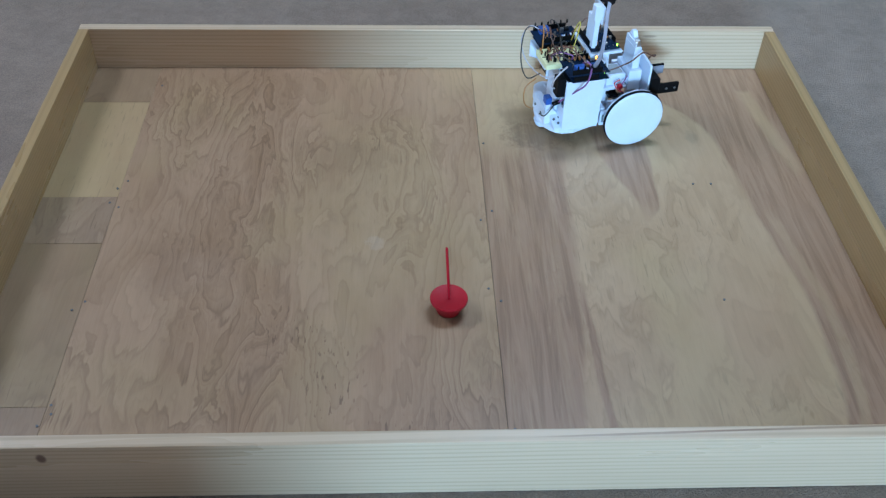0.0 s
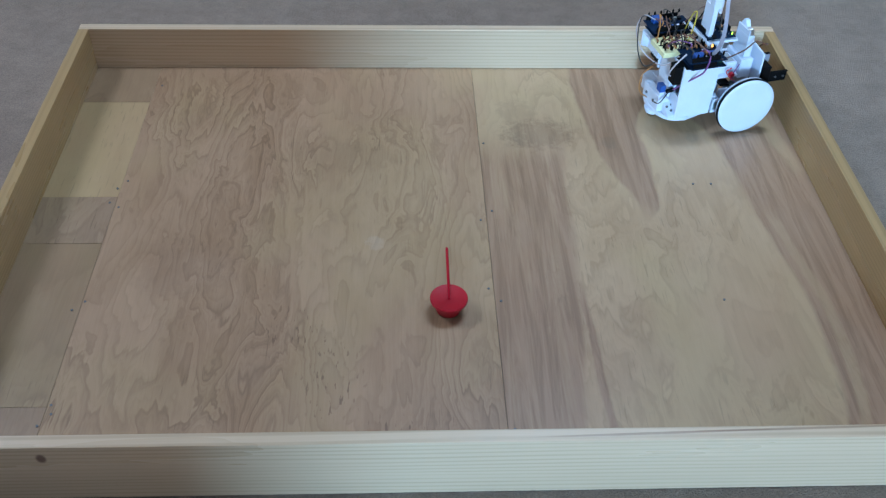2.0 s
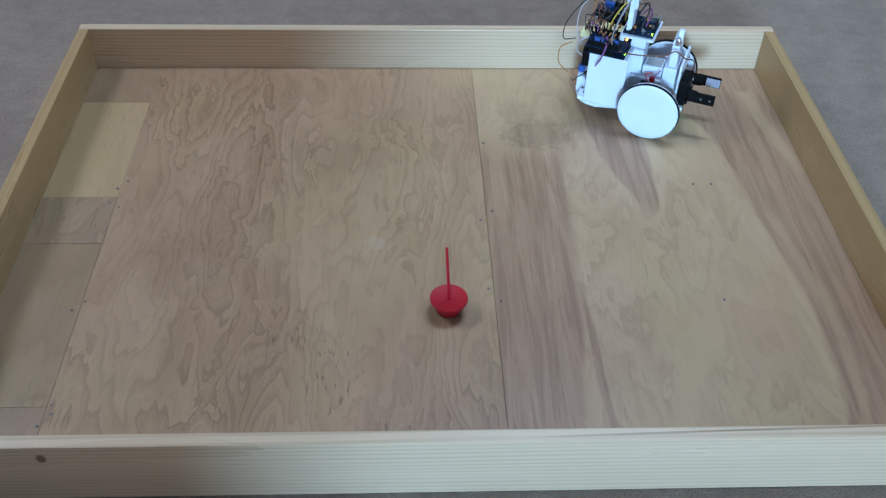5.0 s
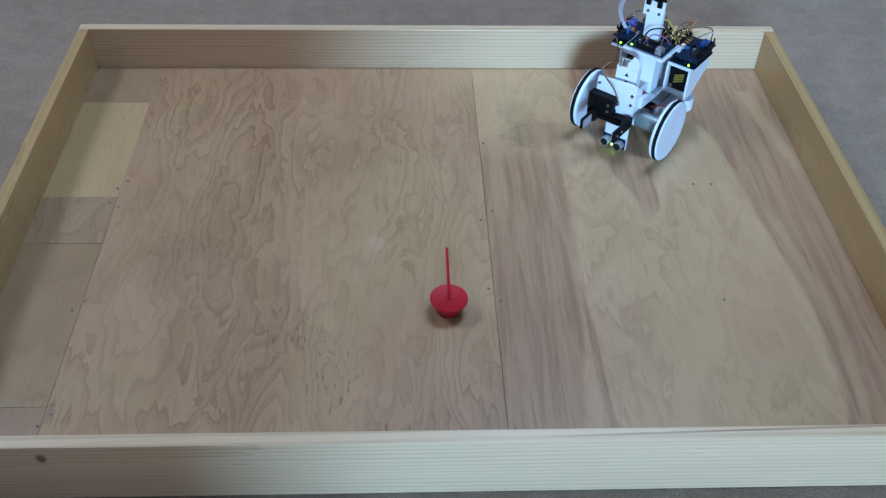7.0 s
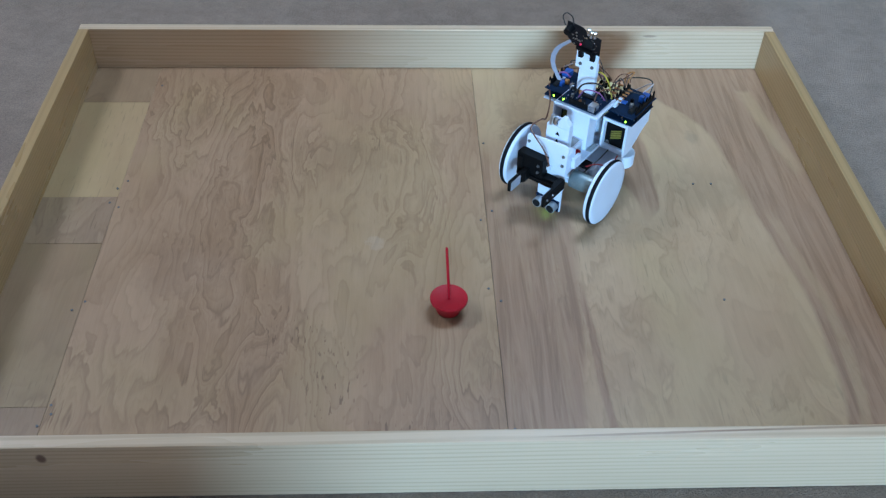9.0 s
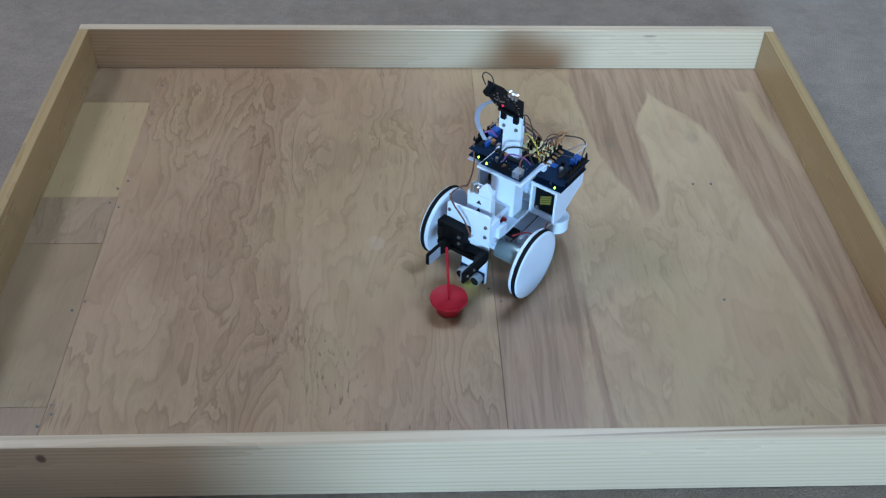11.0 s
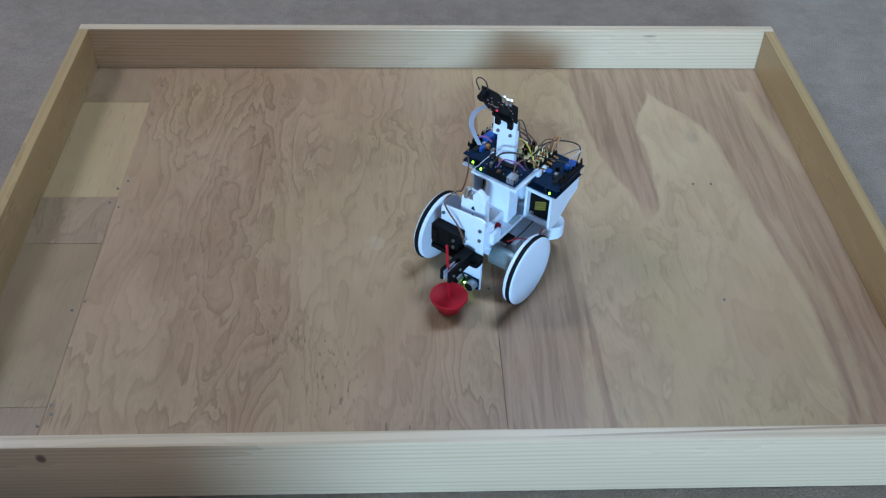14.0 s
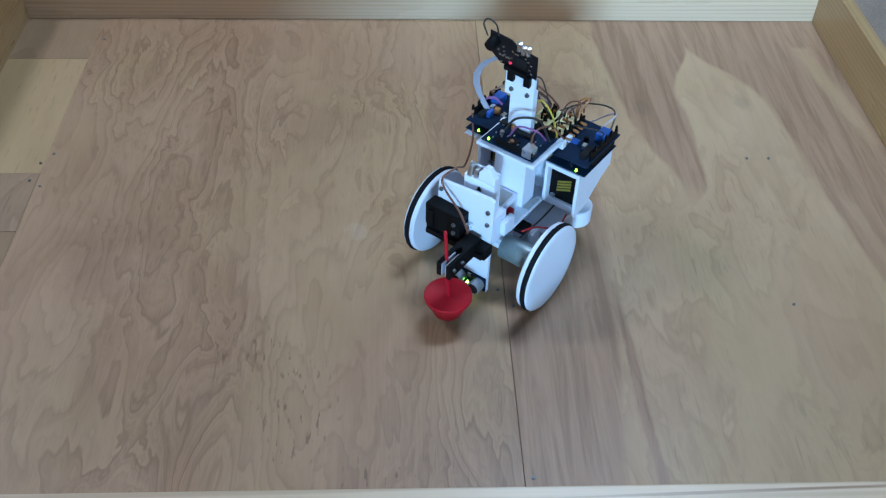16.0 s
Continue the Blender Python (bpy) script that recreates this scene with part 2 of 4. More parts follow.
def carpet_mat():
    t = Tree("carpet_pile")
    tuft = t.noise(t.coords(), 330, 2.0, 0.7)
    clump = t.noise(t.coords(), 21, 5.0, 0.7)
    worn = t.noise(t.coords(), 2.6, 3.0)
    k = t.math("ADD", t.math("MULTIPLY", t.step(tuft, 0.3, 0.7), 0.45), t.math("MULTIPLY", t.step(clump, 0.3, 0.7), 0.35))
    k = t.math("ADD", k, t.math("MULTIPLY", worn, 0.25))
    t.bump(t.math("ADD", tuft, t.math("MULTIPLY", clump, 0.5)), 0.8, 0.004)
    return t.done(t.mix(k, (0.165, 0.118, 0.090), (0.345, 0.252, 0.198)), 0.95)


def glow(name, colour, power):
    t = Tree(name)
    t.bsdf.inputs["Emission Color"].default_value = (*colour, 1)
    t.bsdf.inputs["Emission Strength"].default_value = power
    return t.done(colour, 0.3)


PLY_MAIN = veneer("plywood_pinkish", (0.435, 0.262, 0.156), (0.240, 0.130, 0.069), 1.3, 21, marks, 0.74, 1.1)
PLY_WIDE = veneer("plywood_pale", (0.478, 0.312, 0.186), (0.355, 0.213, 0.118), 5.1, 17, heart_zones, 0.50)
PLY_SAP = veneer("plywood_sapwood", (0.48, 0.310, 0.172), (0.37, 0.228, 0.118), 8.2, 5, None, 0.2)
PLY_DARK = veneer("plywood_offcut", (0.38, 0.24, 0.15), (0.22, 0.13, 0.075), 11.6, 14)
PLY_BROWN = veneer("plywood_brown", (0.37, 0.230, 0.134), (0.215, 0.128, 0.07), 14.9, 9)
# same pine twice: long boards coloured paler for daylight, side boards darker for shade
PINE_X = board_wood("pine_lengthwise_lit", "x", (0.64, 0.465, 0.325), (0.40, 0.268, 0.165), 2.0)
PINE_Y = board_wood("pine_crosswise_shaded", "y", (0.44, 0.275, 0.130), (0.28, 0.162, 0.066), 7.0)
CARPET = carpet_mat()
PAINT = plain("wall_paint", (0.72, 0.71, 0.68), 0.85, grain=0.05, size=8)
CEILING = plain("ceiling_paint", (0.82, 0.82, 0.80), 0.9, grain=0.04, size=8)
# dark tone carries both the dirt and the shadow inside the floor joints
DARK_GAP = plain("joint_shadow_dirt", (0.10, 0.075, 0.05), 0.9)
STEEL = plain("nail_steel", (0.16, 0.16, 0.17), 0.45, 0.8)
WHITE = plain("printed_white_plastic", (0.60, 0.655, 0.77), 0.45, grain=0.05, size=90, relief=0.0001)
BLACK = plain("black_plastic", (0.004, 0.004, 0.0045), 0.5, grain=0.2)
RUBBER = plain("black_rubber", (0.007, 0.007, 0.009), 0.8, grain=0.25)
RED = plain("red_plastic", (0.36, 0.005, 0.014), 0.5, grain=0.1, size=120)
RED.node_tree.nodes["Principled BSDF"].inputs["Specular IOR Level"].default_value = 0.25
PCB_BLUE = plain("blue_circuit_board", (0.005, 0.016, 0.040), 0.55, grain=0.3, size=200)
PCB_BLACK = plain("black_circuit_board", (0.010, 0.008, 0.009), 0.58, grain=0.3, size=200)
CHIP = plain("chip_epoxy", (0.012, 0.012, 0.013), 0.5)
for dull in (BLACK, RUBBER, PCB_BLUE, PCB_BLACK, CHIP):
    dull.node_tree.nodes["Principled BSDF"].inputs["Specular IOR Level"].default_value = 0.09
TIN = plain("tinned_metal", (0.62, 0.62, 0.63), 0.28, 1.0)
GREY_STEEL = plain("motor_can_steel", (0.24, 0.29, 0.30), 0.42, 0.6)
COPPER = plain("orange_component", (0.36, 0.15, 0.05), 0.45)
BLUE_BLOCK = plain("blue_terminal_plastic", (0.012, 0.075, 0.30), 0.4)
CREAM = plain("breadboard_cream_plastic", (0.72, 0.67, 0.38), 0.55, grain=0.1)
YELLOW = plain("yellow_label", (0.20, 0.16, 0.025), 0.5)
SENSOR = plain("brushed_sensor_can", (0.40, 0.42, 0.45), 0.35, 0.45)
SMOKE = plain("smoky_clear_plastic", (0.34, 0.36, 0.38), 0.2)
RIBBON = plain("grey_ribbon_cable", (0.28, 0.28, 0.34), 0.5)
WIRE = {"black": plain("black_wire", (0.025, 0.022, 0.022), 0.45), "brown": plain("brown_wire", (0.13, 0.05, 0.03), 0.45),
        "orange": plain("orange_wire", (0.36, 0.15, 0.045), 0.45), "white": plain("white_wire", (0.42, 0.37, 0.40), 0.45),
        "red": plain("red_wire", (0.5, 0.02, 0.03), 0.45), "yellow": plain("yellow_wire", (0.55, 0.42, 0.05), 0.45),
        "purple": plain("purple_wire", (0.20, 0.07, 0.20), 0.45)}
LED_GREEN = glow("green_led_lit", (0.30, 1.0, 0.05), 5.0)
LED_SENSOR = glow("bright_green_led_lit", (0.30, 1.0, 0.10), 20.0)
LED_AMBER = glow("amber_led_lit", (1.0, 0.45, 0.08), 5.0)
LED_RED = glow("red_led_lit", (1.0, 0.05, 0.12), 0.4)
TUBE = glow("lamp_diffuser_lit", (1.0, 0.97, 0.92), 3.0)


# ---------------------------------------------------------------- mesh helpers
def box(bm, lo, hi, bevel=0.0008, turn=None, segments=2):
    """A bevelled block from corner lo to corner hi; turn: a matrix about its centre."""
    mid = (Vector(lo) + Vector(hi)) / 2
    size = Vector(hi) - Vector(lo)
    m = Matrix.Translation(mid) @ (turn or Matrix()) @ Matrix.Diagonal((*size, 1))
    made = bmesh.ops.create_cube(bm, size=1, matrix=m)["verts"]
    if bevel:
        edges = {e for v in made for e in v.link_edges}
        bmesh.ops.bevel(bm, geom=list(edges), offset=min(bevel, min(size) * 0.4), segments=segments, affect="EDGES", profile=0.6)
    return bm


def rod(bm, a, b, r, r2=None, sides=20, bevel=0.0):
    """A cylinder or cone from a to b."""
    a, b = Vector(a), Vector(b)
    turn = (b - a).to_track_quat("Z", "Y").to_matrix().to_4x4()
    made = bmesh.ops.create_cone(bm, cap_ends=True, segments=sides, radius1=r, radius2=r if r2 is None else r2, depth=(b - a).length,
                                 matrix=Matrix.Translation((a + b) / 2) @ turn)["verts"]
    if bevel:
        rims = [e for e in {e for v in made for e in v.link_edges} if any(len(f.verts) > 4 for f in e.link_faces)]
        bmesh.ops.bevel(bm, geom=rims, offset=bevel, segments=2, affect="EDGES", profile=0.6)
    return bm


def lathe(bm, profile, sides=48, m=Matrix()):
    """A body of revolution about z from (radius, height) pairs."""
    rings = []
    for r, z in profile:
        if r < 1e-6:
            rings.append([bm.verts.new(m @ Vector((0, 0, z)))])
        else:
            rings.append([bm.verts.new(m @ Vector((r * math.cos(a), r * math.sin(a), z))) for a in (2 * math.pi * i / sides for i in range(sides))])
    for p, q in zip(rings, rings[1:]):
        for i in range(sides):
            ring = [p[i % len(p)], p[(i + 1) % len(p)], q[(i + 1) % len(q)], q[i % len(q)]]
            unique = [v for k, v in enumerate(ring) if v not in ring[:k]]
            if len(unique) > 2:
                bm.faces.new(unique)
    return bm


def prism(bm, outline, lo, hi, axis="z", bevel=0.0006):
    """A flat outline pushed out along an axis: outline in (x, y), (x, z) or (y, z)."""
    def place(p, h):
        return {"z": (p[0], p[1], h), "y": (p[0], h, p[1]), "x": (h, p[0], p[1])}[axis]
    low = [bm.verts.new(place(p, lo)) for p in outline]
    top = [bm.verts.new(place(p, hi)) for p in outline]
    faces = [bm.faces.new(low[::-1]), bm.faces.new(top)]
    n = len(outline)
    for i in range(n):
        faces.append(bm.faces.new((low[i], low[(i + 1) % n], top[(i + 1) % n], top[i])))
    bmesh.ops.recalc_face_normals(bm, faces=faces)
    if bevel:
        rims = [e for f in faces[:2] for e in f.edges]
        bmesh.ops.bevel(bm, geom=rims, offset=bevel, segments=1, affect="EDGES")
    return bm


def tube(bm, points, r, sides=6, steps=6):
    """A cable along a smooth line through the points."""
    pts = [Vector(p) for p in points]
    ext = [pts[0] * 2 - pts[1], *pts, pts[-1] * 2 - pts[-2]]
    line = []
    for i in range(1, len(ext) - 2):
        p0, p1, p2, p3 = ext[i - 1:i + 3]
        for s in range(steps):
            u = s / steps
            line.append(0.5 * ((2 * p1) + (p2 - p0) * u + (2 * p0 - 5 * p1 + 4 * p2 - p3) * u * u + (3 * p1 - p0 - 3 * p2 + p3) * u ** 3))
    line.append(pts[-1])
    rings = []
    for i, p in enumerate(line):
        way = (line[min(i + 1, len(line) - 1)] - line[max(i - 1, 0)]).normalized()
        side = way.orthogonal().normalized() if i == 0 else (side - way * side.dot(way)).normalized()
        other = way.cross(side)
        rings.append([bm.verts.new(p + (side * math.cos(a) + other * math.sin(a)) * r) for a in (2 * math.pi * k / sides for k in range(sides))])
    for p, q in zip(rings, rings[1:]):
        for k in range(sides):
            bm.faces.new((p[k], p[(k + 1) % sides], q[(k + 1) % sides], q[k]))
    bm.faces.new(rings[0][::-1]), bm.faces.new(rings[-1])
    return bm


def part(name, bm, material, parent=None, label="", smooth=False):
    """Link a bmesh as one mesh object under a thing or a part."""
    mesh = bpy.data.meshes.new(name)
    bmesh.ops.recalc_face_normals(bm, faces=bm.faces)
    bm.to_mesh(mesh)
    bm.free()
    mesh.materials.append(material)
    if smooth:
        mesh.shade_smooth()
        mesh.set_sharp_from_angle(angle=radians(40))
    ob = new(name, mesh)
    ob.parent = parent
    return tagged(ob, label)


def B():
    return bmesh.new()


# ---------------------------------------------------------------- the room
XL, XR, YF, RIM, GROUND, THICK = -0.7336, 0.572, -0.947, 0.084, -0.020, 0.019


def room():
    bm = B()
    bmesh.ops.create_grid(bm, x_segments=60, y_segments=60, size=3.5)
    for v in bm.verts:
        v.co.z = GROUND + 0.0015 * noise.noise(v.co * 3) - 0.0015
    tagged(part("ground", bm, CARPET), "worn grey low-pile carpet on the floor", "floor", kind="structure")
    tagged(part("ceiling", box(B(), (-3.5, -2.7, 2.5), (3.5, 3.5, 2.6), 0), CEILING), "plain white painted ceiling", "ceiling", kind="structure")
    for name, lo, hi in (("wall_north", (-3.5, 3.4, -0.03), (3.5, 3.5, 2.5)), ("wall_west", (-3.5, -2.7, -0.03), (-3.4, 3.4, 2.5)),
                         ("wall_east", (3.4, -2.7, -0.03), (3.5, 3.4, 2.5))):
        tagged(part(name, box(B(), lo, hi, 0), PAINT), "plain off-white painted wall", "wall", kind="structure")
    bm = B()
    for lo, hi in (((-3.4, -2.7, -0.03), (3.4, -2.6, 0.15)), ((-3.4, -2.7, 2.15), (3.4, -2.6, 2.5)),
                   ((-3.4, -2.7, 0.15), (-0.51, -2.6, 2.15)), ((1.8, -2.7, 0.15), (3.4, -2.6, 2.15))):
        box(bm, lo, hi, 0)
    tagged(part("wall_south", bm, PAINT), "off-white painted wall with a wide window opening", "wall", kind="structure")
    for x, y, _, _ in LAMPS:
        lamp = tagged(new("ceiling_light"), "white panel light on the ceiling", "lamp", "ceiling panels")
        lamp.location = (x, y, 2.5)
        part("frame", box(B(), (-0.49, -0.19, -0.045), (0.49, 0.19, 0), 0.004), CEILING, lamp)
        part("diffuser", box(B(), (-0.45, -0.15, -0.052), (0.45, 0.15, -0.0455), 0.002), TUBE, lamp)


room()


# ---------------------------------------------------------------- the arena
def arena():
    field = tagged(new("robot_arena"), "shallow wooden tray with plywood floor and pine side boards", "arena")
    ends = B()
    box(ends, (XL - THICK, 0.0, GROUND), (XR + THICK, THICK, RIM), 0.0012)
    part("side_board", ends, PINE_X, field)
    part("side_board", box(B(), (XL - THICK, YF - THICK, GROUND), (XR + THICK, YF, RIM), 0.0012), PINE_X, field)
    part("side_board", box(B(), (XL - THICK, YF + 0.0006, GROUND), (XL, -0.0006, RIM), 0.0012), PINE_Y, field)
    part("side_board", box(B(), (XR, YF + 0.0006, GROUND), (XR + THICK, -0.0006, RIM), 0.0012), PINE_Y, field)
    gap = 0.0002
    for name, x0, x1, y0, y1, mat, lift in (
            ("floor_panel", -0.61 + gap, -gap, YF, 0, PLY_MAIN, 0), ("floor_panel", gap, XR, YF, 0, PLY_WIDE, -0.0004),
            ("floor_panel", XL, -0.61 - gap, -0.120, 0, PLY_BROWN, -0.0010), ("floor_panel", XL, -0.61 - gap, -0.400, -0.1208, PLY_SAP, -0.0008),
            ("floor_panel", XL, -0.61 - gap, -0.515, -0.4006, PLY_DARK, -0.0003),
            ("floor_panel", XL, -0.61 - gap, -0.838, -0.5154, PLY_BROWN, -0.0006), ("floor_panel", XL, -0.61 - gap, YF, -0.8384, PLY_DARK, -0.0004)):
        part(name, box(B(), (x0 + 0.0001, y0 + 0.0001, -0.0125), (x1 - 0.0001, y1 - 0.0001, lift), 0.00025, segments=1), mat, field)
    # dark sheet under the panels colours the joints as shadowed gaps
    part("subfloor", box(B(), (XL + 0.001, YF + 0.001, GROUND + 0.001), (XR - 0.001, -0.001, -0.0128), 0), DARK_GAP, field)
    nail = B()
    rod(nail, (0, 0, -0.004), (0, 0, 0.0009), 0.0022, 0.0019, 10)
    first = part("nail", nail, STEEL, field)
    spots = ((-0.615, -0.379), (-0.62, -0.416), (-0.603, -0.428), (-0.602, -0.359), (-0.606, -0.644), (-0.621, -0.661), (-0.605, -0.836), (-0.601, -0.851),
             (-0.614, -0.87), (-0.597, -0.066), (0.008, -0.253), (0.01, -0.441), (-0.01, -0.464), (-0.008, -0.623), (0.009, -0.649), (0.009, -0.885),
             (0.363, -0.371), (0.394, -0.371), (0.347, -0.65))
    for i, (x, y) in enumerate(spots):
        ob = first if i == 0 else new("nail", first.data)
        ob.parent, ob.location = field, (x, y, 0)
    return field


arena()

# ---------------------------------------------------------------- the red spinning top
def spinning_top():
    ob = tagged(new("spinning_top"), "glossy red plastic spinning top with a thin upright stem", "toy")
    cup = [(0, 0), (0.0150, 0), (0.0170, 0.0012), (0.0196, 0.0080), (0.0236, 0.0165), (0.0270, 0.0228), (0.0279, 0.0250), (0.0278, 0.0272), (0.0270, 0.0280),
           (0.0258, 0.0276), (0.015, 0.0262), (0.006, 0.0256), (0, 0.0255)]
    part("cup", lathe(B(), cup, 56), RED, ob, smooth=True)
    part("stem", rod(B(), (0.0005, 0, 0.0235), (-0.0058, 0, 0.1255), 0.0022, 0.0019, 14, 0.0006), RED, ob, smooth=True)
    return ob


TOP_AT = (-0.0705, -0.668)
top = spinning_top()


# ---------------------------------------------------------------- the robot: x forward, y to its left, origin on the floor under the axle
WHEEL_R, FACE = 0.0562, 0.088


def bolt(parent, at, way, r=0.0026):
    a = Vector(at)
    return part("screw", rod(B(), a, a + Vector(way) * 0.0022, r, r * 0.8, 10), STEEL, parent)


def make_wheel(robot, side):
    """White printed disc with a black rubber ring near its outer face."""
    turn = pose(0, 0, 0, -90 * side, 0, 0)
    rim = [(0, -0.0075), (0.0523, -0.0075), (0.0537, -0.006), (0.0537, 0.0012), (0.0520, 0.0018), (0.0520, 0.0042), (0.0541, 0.0046), (0.0541, 0.0058),
           (0.0527, 0.0070), (0.046, 0.0072), (0, 0.0072)]
    wheel = part("wheel", lathe(B(), [(r * 1.004, h) for r, h in rim], 72, turn), WHITE, robot, "large white plastic disc wheel", smooth=True)
    wheel.location = (0, side * (FACE - 0.0072), WHEEL_R)
    ring = [(0.0538 + 0.0023 * math.cos(a), 0.0016 + 0.0035 * math.sin(a)) for a in (2 * math.pi * i / 12 for i in range(13))]
    part("tyre", lathe(B(), ring, 72, turn), RUBBER, wheel, "black rubber ring", smooth=True)
    part("hub", rod(B(), (0, -side * 0.007, 0), (0, -side * 0.020, 0), 0.011, 0.009, 24, 0.001), WHITE, wheel, smooth=True)
    return wheel


def header(bm, a, b, tall=0.0085):
    """A socket strip between two points on a board."""
    (x0, y0, z), (x1, y1, _) = a, b
    box(bm, (min(x0, x1) - 0.0012, min(y0, y1) - 0.0012, z), (max(x0, x1) + 0.0012, max(y0, y1) + 0.0012, z + tall), 0.0003, segments=1)


def controller(robot, x0, y0, x1, y1, z, led, usb=None, shield=False, seed=1):
    """A blue microcontroller board from corner to corner, with sockets, chips, pins, lit lamp and, if asked, a stacked board."""
    rng = random.Random(seed)
    board = part("circuit_board", box(B(), (x0, y0, z - 0.0016), (x1, y1, z), 0.0004, segments=1), PCB_BLUE, robot, "dark blue microcontroller board with black pin sockets")
    long_y = abs(y1 - y0) > abs(x1 - x0)
    if long_y:
        strips = [((x, y0 + 0.02, z), (x, y1 - 0.004, z)) for x in (x0 + 0.003, x1 - 0.003)]
    else:
        strips = [((x0 + 0.004, y, z), (x1 - 0.02, y, z)) for y in (y0 + 0.003, y1 - 0.003)]
    for start, end in strips:
        bm = B()
        header(bm, start, end)
        part("pin_socket", bm, BLACK, board)
    for k in range(3):
        cx, cy = rng.uniform(x0 + 0.012, x1 - 0.012), rng.uniform(y0 + 0.012, y1 - 0.012)
        sx, sy = rng.choice(((0.004, 0.0035), (0.0035, 0.012), (0.006, 0.006)))
        part("chip", box(B(), (cx - sx, cy - sy, z), (cx + sx, cy + sy, z + 0.003), 0.0004, segments=1), CHIP, board)
    for k in range(5):
        cx, cy = rng.uniform(x0 + 0.006, x1 - 0.006), rng.uniform(y0 + 0.006, y1 - 0.006)
        part("capacitor", rod(B(), (cx, cy, z), (cx, cy, z + 0.005), 0.0026, None, 12, 0.0004), TIN if k % 2 else COPPER, board)
    bm = B()
    for k in range(26):
        cx, cy = rng.uniform(x0 + 0.004, x1 - 0.004), rng.uniform(y0 + 0.004, y1 - 0.004)
        box(bm, (cx - 0.001, cy - 0.0006, z), (cx + 0.001, cy + 0.0006, z + 0.0012), 0)
    tagged(part("surface_components", bm, TIN, board), kind="stuff")
    part("led", rod(B(), (*led, z + 0.0002), (*led, z + 0.0030), 0.0015, 0.0012, 12, 0.0003), LED_GREEN, board, "small lit green lamp", smooth=True)
    if usb:
        ux, uy = usb
        part("usb_socket", box(B(), (ux - 0.006, uy - 0.006, z), (ux + 0.008, uy + 0.006, z + 0.0105), 0.0005), TIN, board, "silver metal socket")
    if shield:
        zs = z + 0.0125
        top_board = part("shield_board", box(B(), (x0 - 0.006, y0, zs - 0.0016), (x1 + 0.0, y1, zs), 0.0004, segments=1), PCB_BLUE, robot, "stacked blue shield board with terminals and pins")
        for y in (y0 + 0.003, y1 - 0.003):
            bm = B()
            header(bm, (x0 + 0.0, y, zs), (x1 - 0.015, y, zs), 0.009)
            part("pin_socket", bm, BLACK, top_board)
        inner = y1 - 0.008 if y0 < 0 else y0 + 0.008
        outer = y0 + 0.012 if y0 < 0 else y1 - 0.012
        part("terminal_block", box(B(), (x0 + 0.006, outer - 0.006, zs), (x0 + 0.024, outer + 0.006, zs + 0.011), 0.0008), BLUE_BLOCK, top_board, "bright blue screw terminal")
        for k in range(6):
            cx = x0 + 0.008 + 0.009 * k
            part("resistor", rod(B(), (cx, inner - 0.004, zs + 0.004), (cx + 0.002, inner + 0.004, zs + 0.005), 0.0017, None, 8), COPPER, top_board)
        part("plug", box(B(), (x1 - 0.02, inner - 0.005, zs), (x1 - 0.012, inner + 0.004, zs + 0.010), 0.0006), WHITE, top_board, "small white connector")
        more = random.Random(seed * 7)
        for k in range(5):
            cx, cy = more.uniform(x0 + 0.026, x1 - 0.022), more.uniform(y0 + 0.008, y1 - 0.008)
            sx, sy, sz = more.uniform(0.002, 0.005), more.uniform(0.002, 0.005), more.uniform(0.003, 0.009)
            part("component", box(B(), (cx - sx, cy - sy, zs), (cx + sx, cy + sy, zs + sz), 0.0006), (WHITE, COPPER, BLACK, BLUE_BLOCK, TIN)[k], top_board)
        part("chip", box(B(), (x1 - 0.032, outer - 0.004, zs), (x1 - 0.012, outer + 0.004, zs + 0.005), 0.0004), CHIP, top_board)
        bm = B()
        for k in range(11):
            cx, cy = x0 + 0.002 + 0.006 * k, (y0 + 0.003 if k % 2 else y1 - 0.003)
            box(bm, (cx - 0.0006, cy - 0.0006, zs + 0.009), (cx + 0.0006, cy + 0.0006, zs + 0.0165), 0)
            box(bm, (cx - 0.0012, cy - 0.0012, zs + 0.009), (cx + 0.0012, cy + 0.0012, zs + 0.0145), 0)
        tagged(part("jumper_pins", bm, BLACK, top_board), kind="stuff")
        if y0 < 0:
            part("led", rod(B(), (x1 - 0.008, inner, zs), (x1 - 0.008, inner, zs + 0.004), 0.0017, None, 10), LED_AMBER, top_board, "small lit amber lamp")
    return board


def wire(robot, colour, points, r=0.0011):
    return part("wire", tube(B(), points, r, 6, 6), WIRE[colour], robot, colour + " insulated hook-up wire", smooth=True)


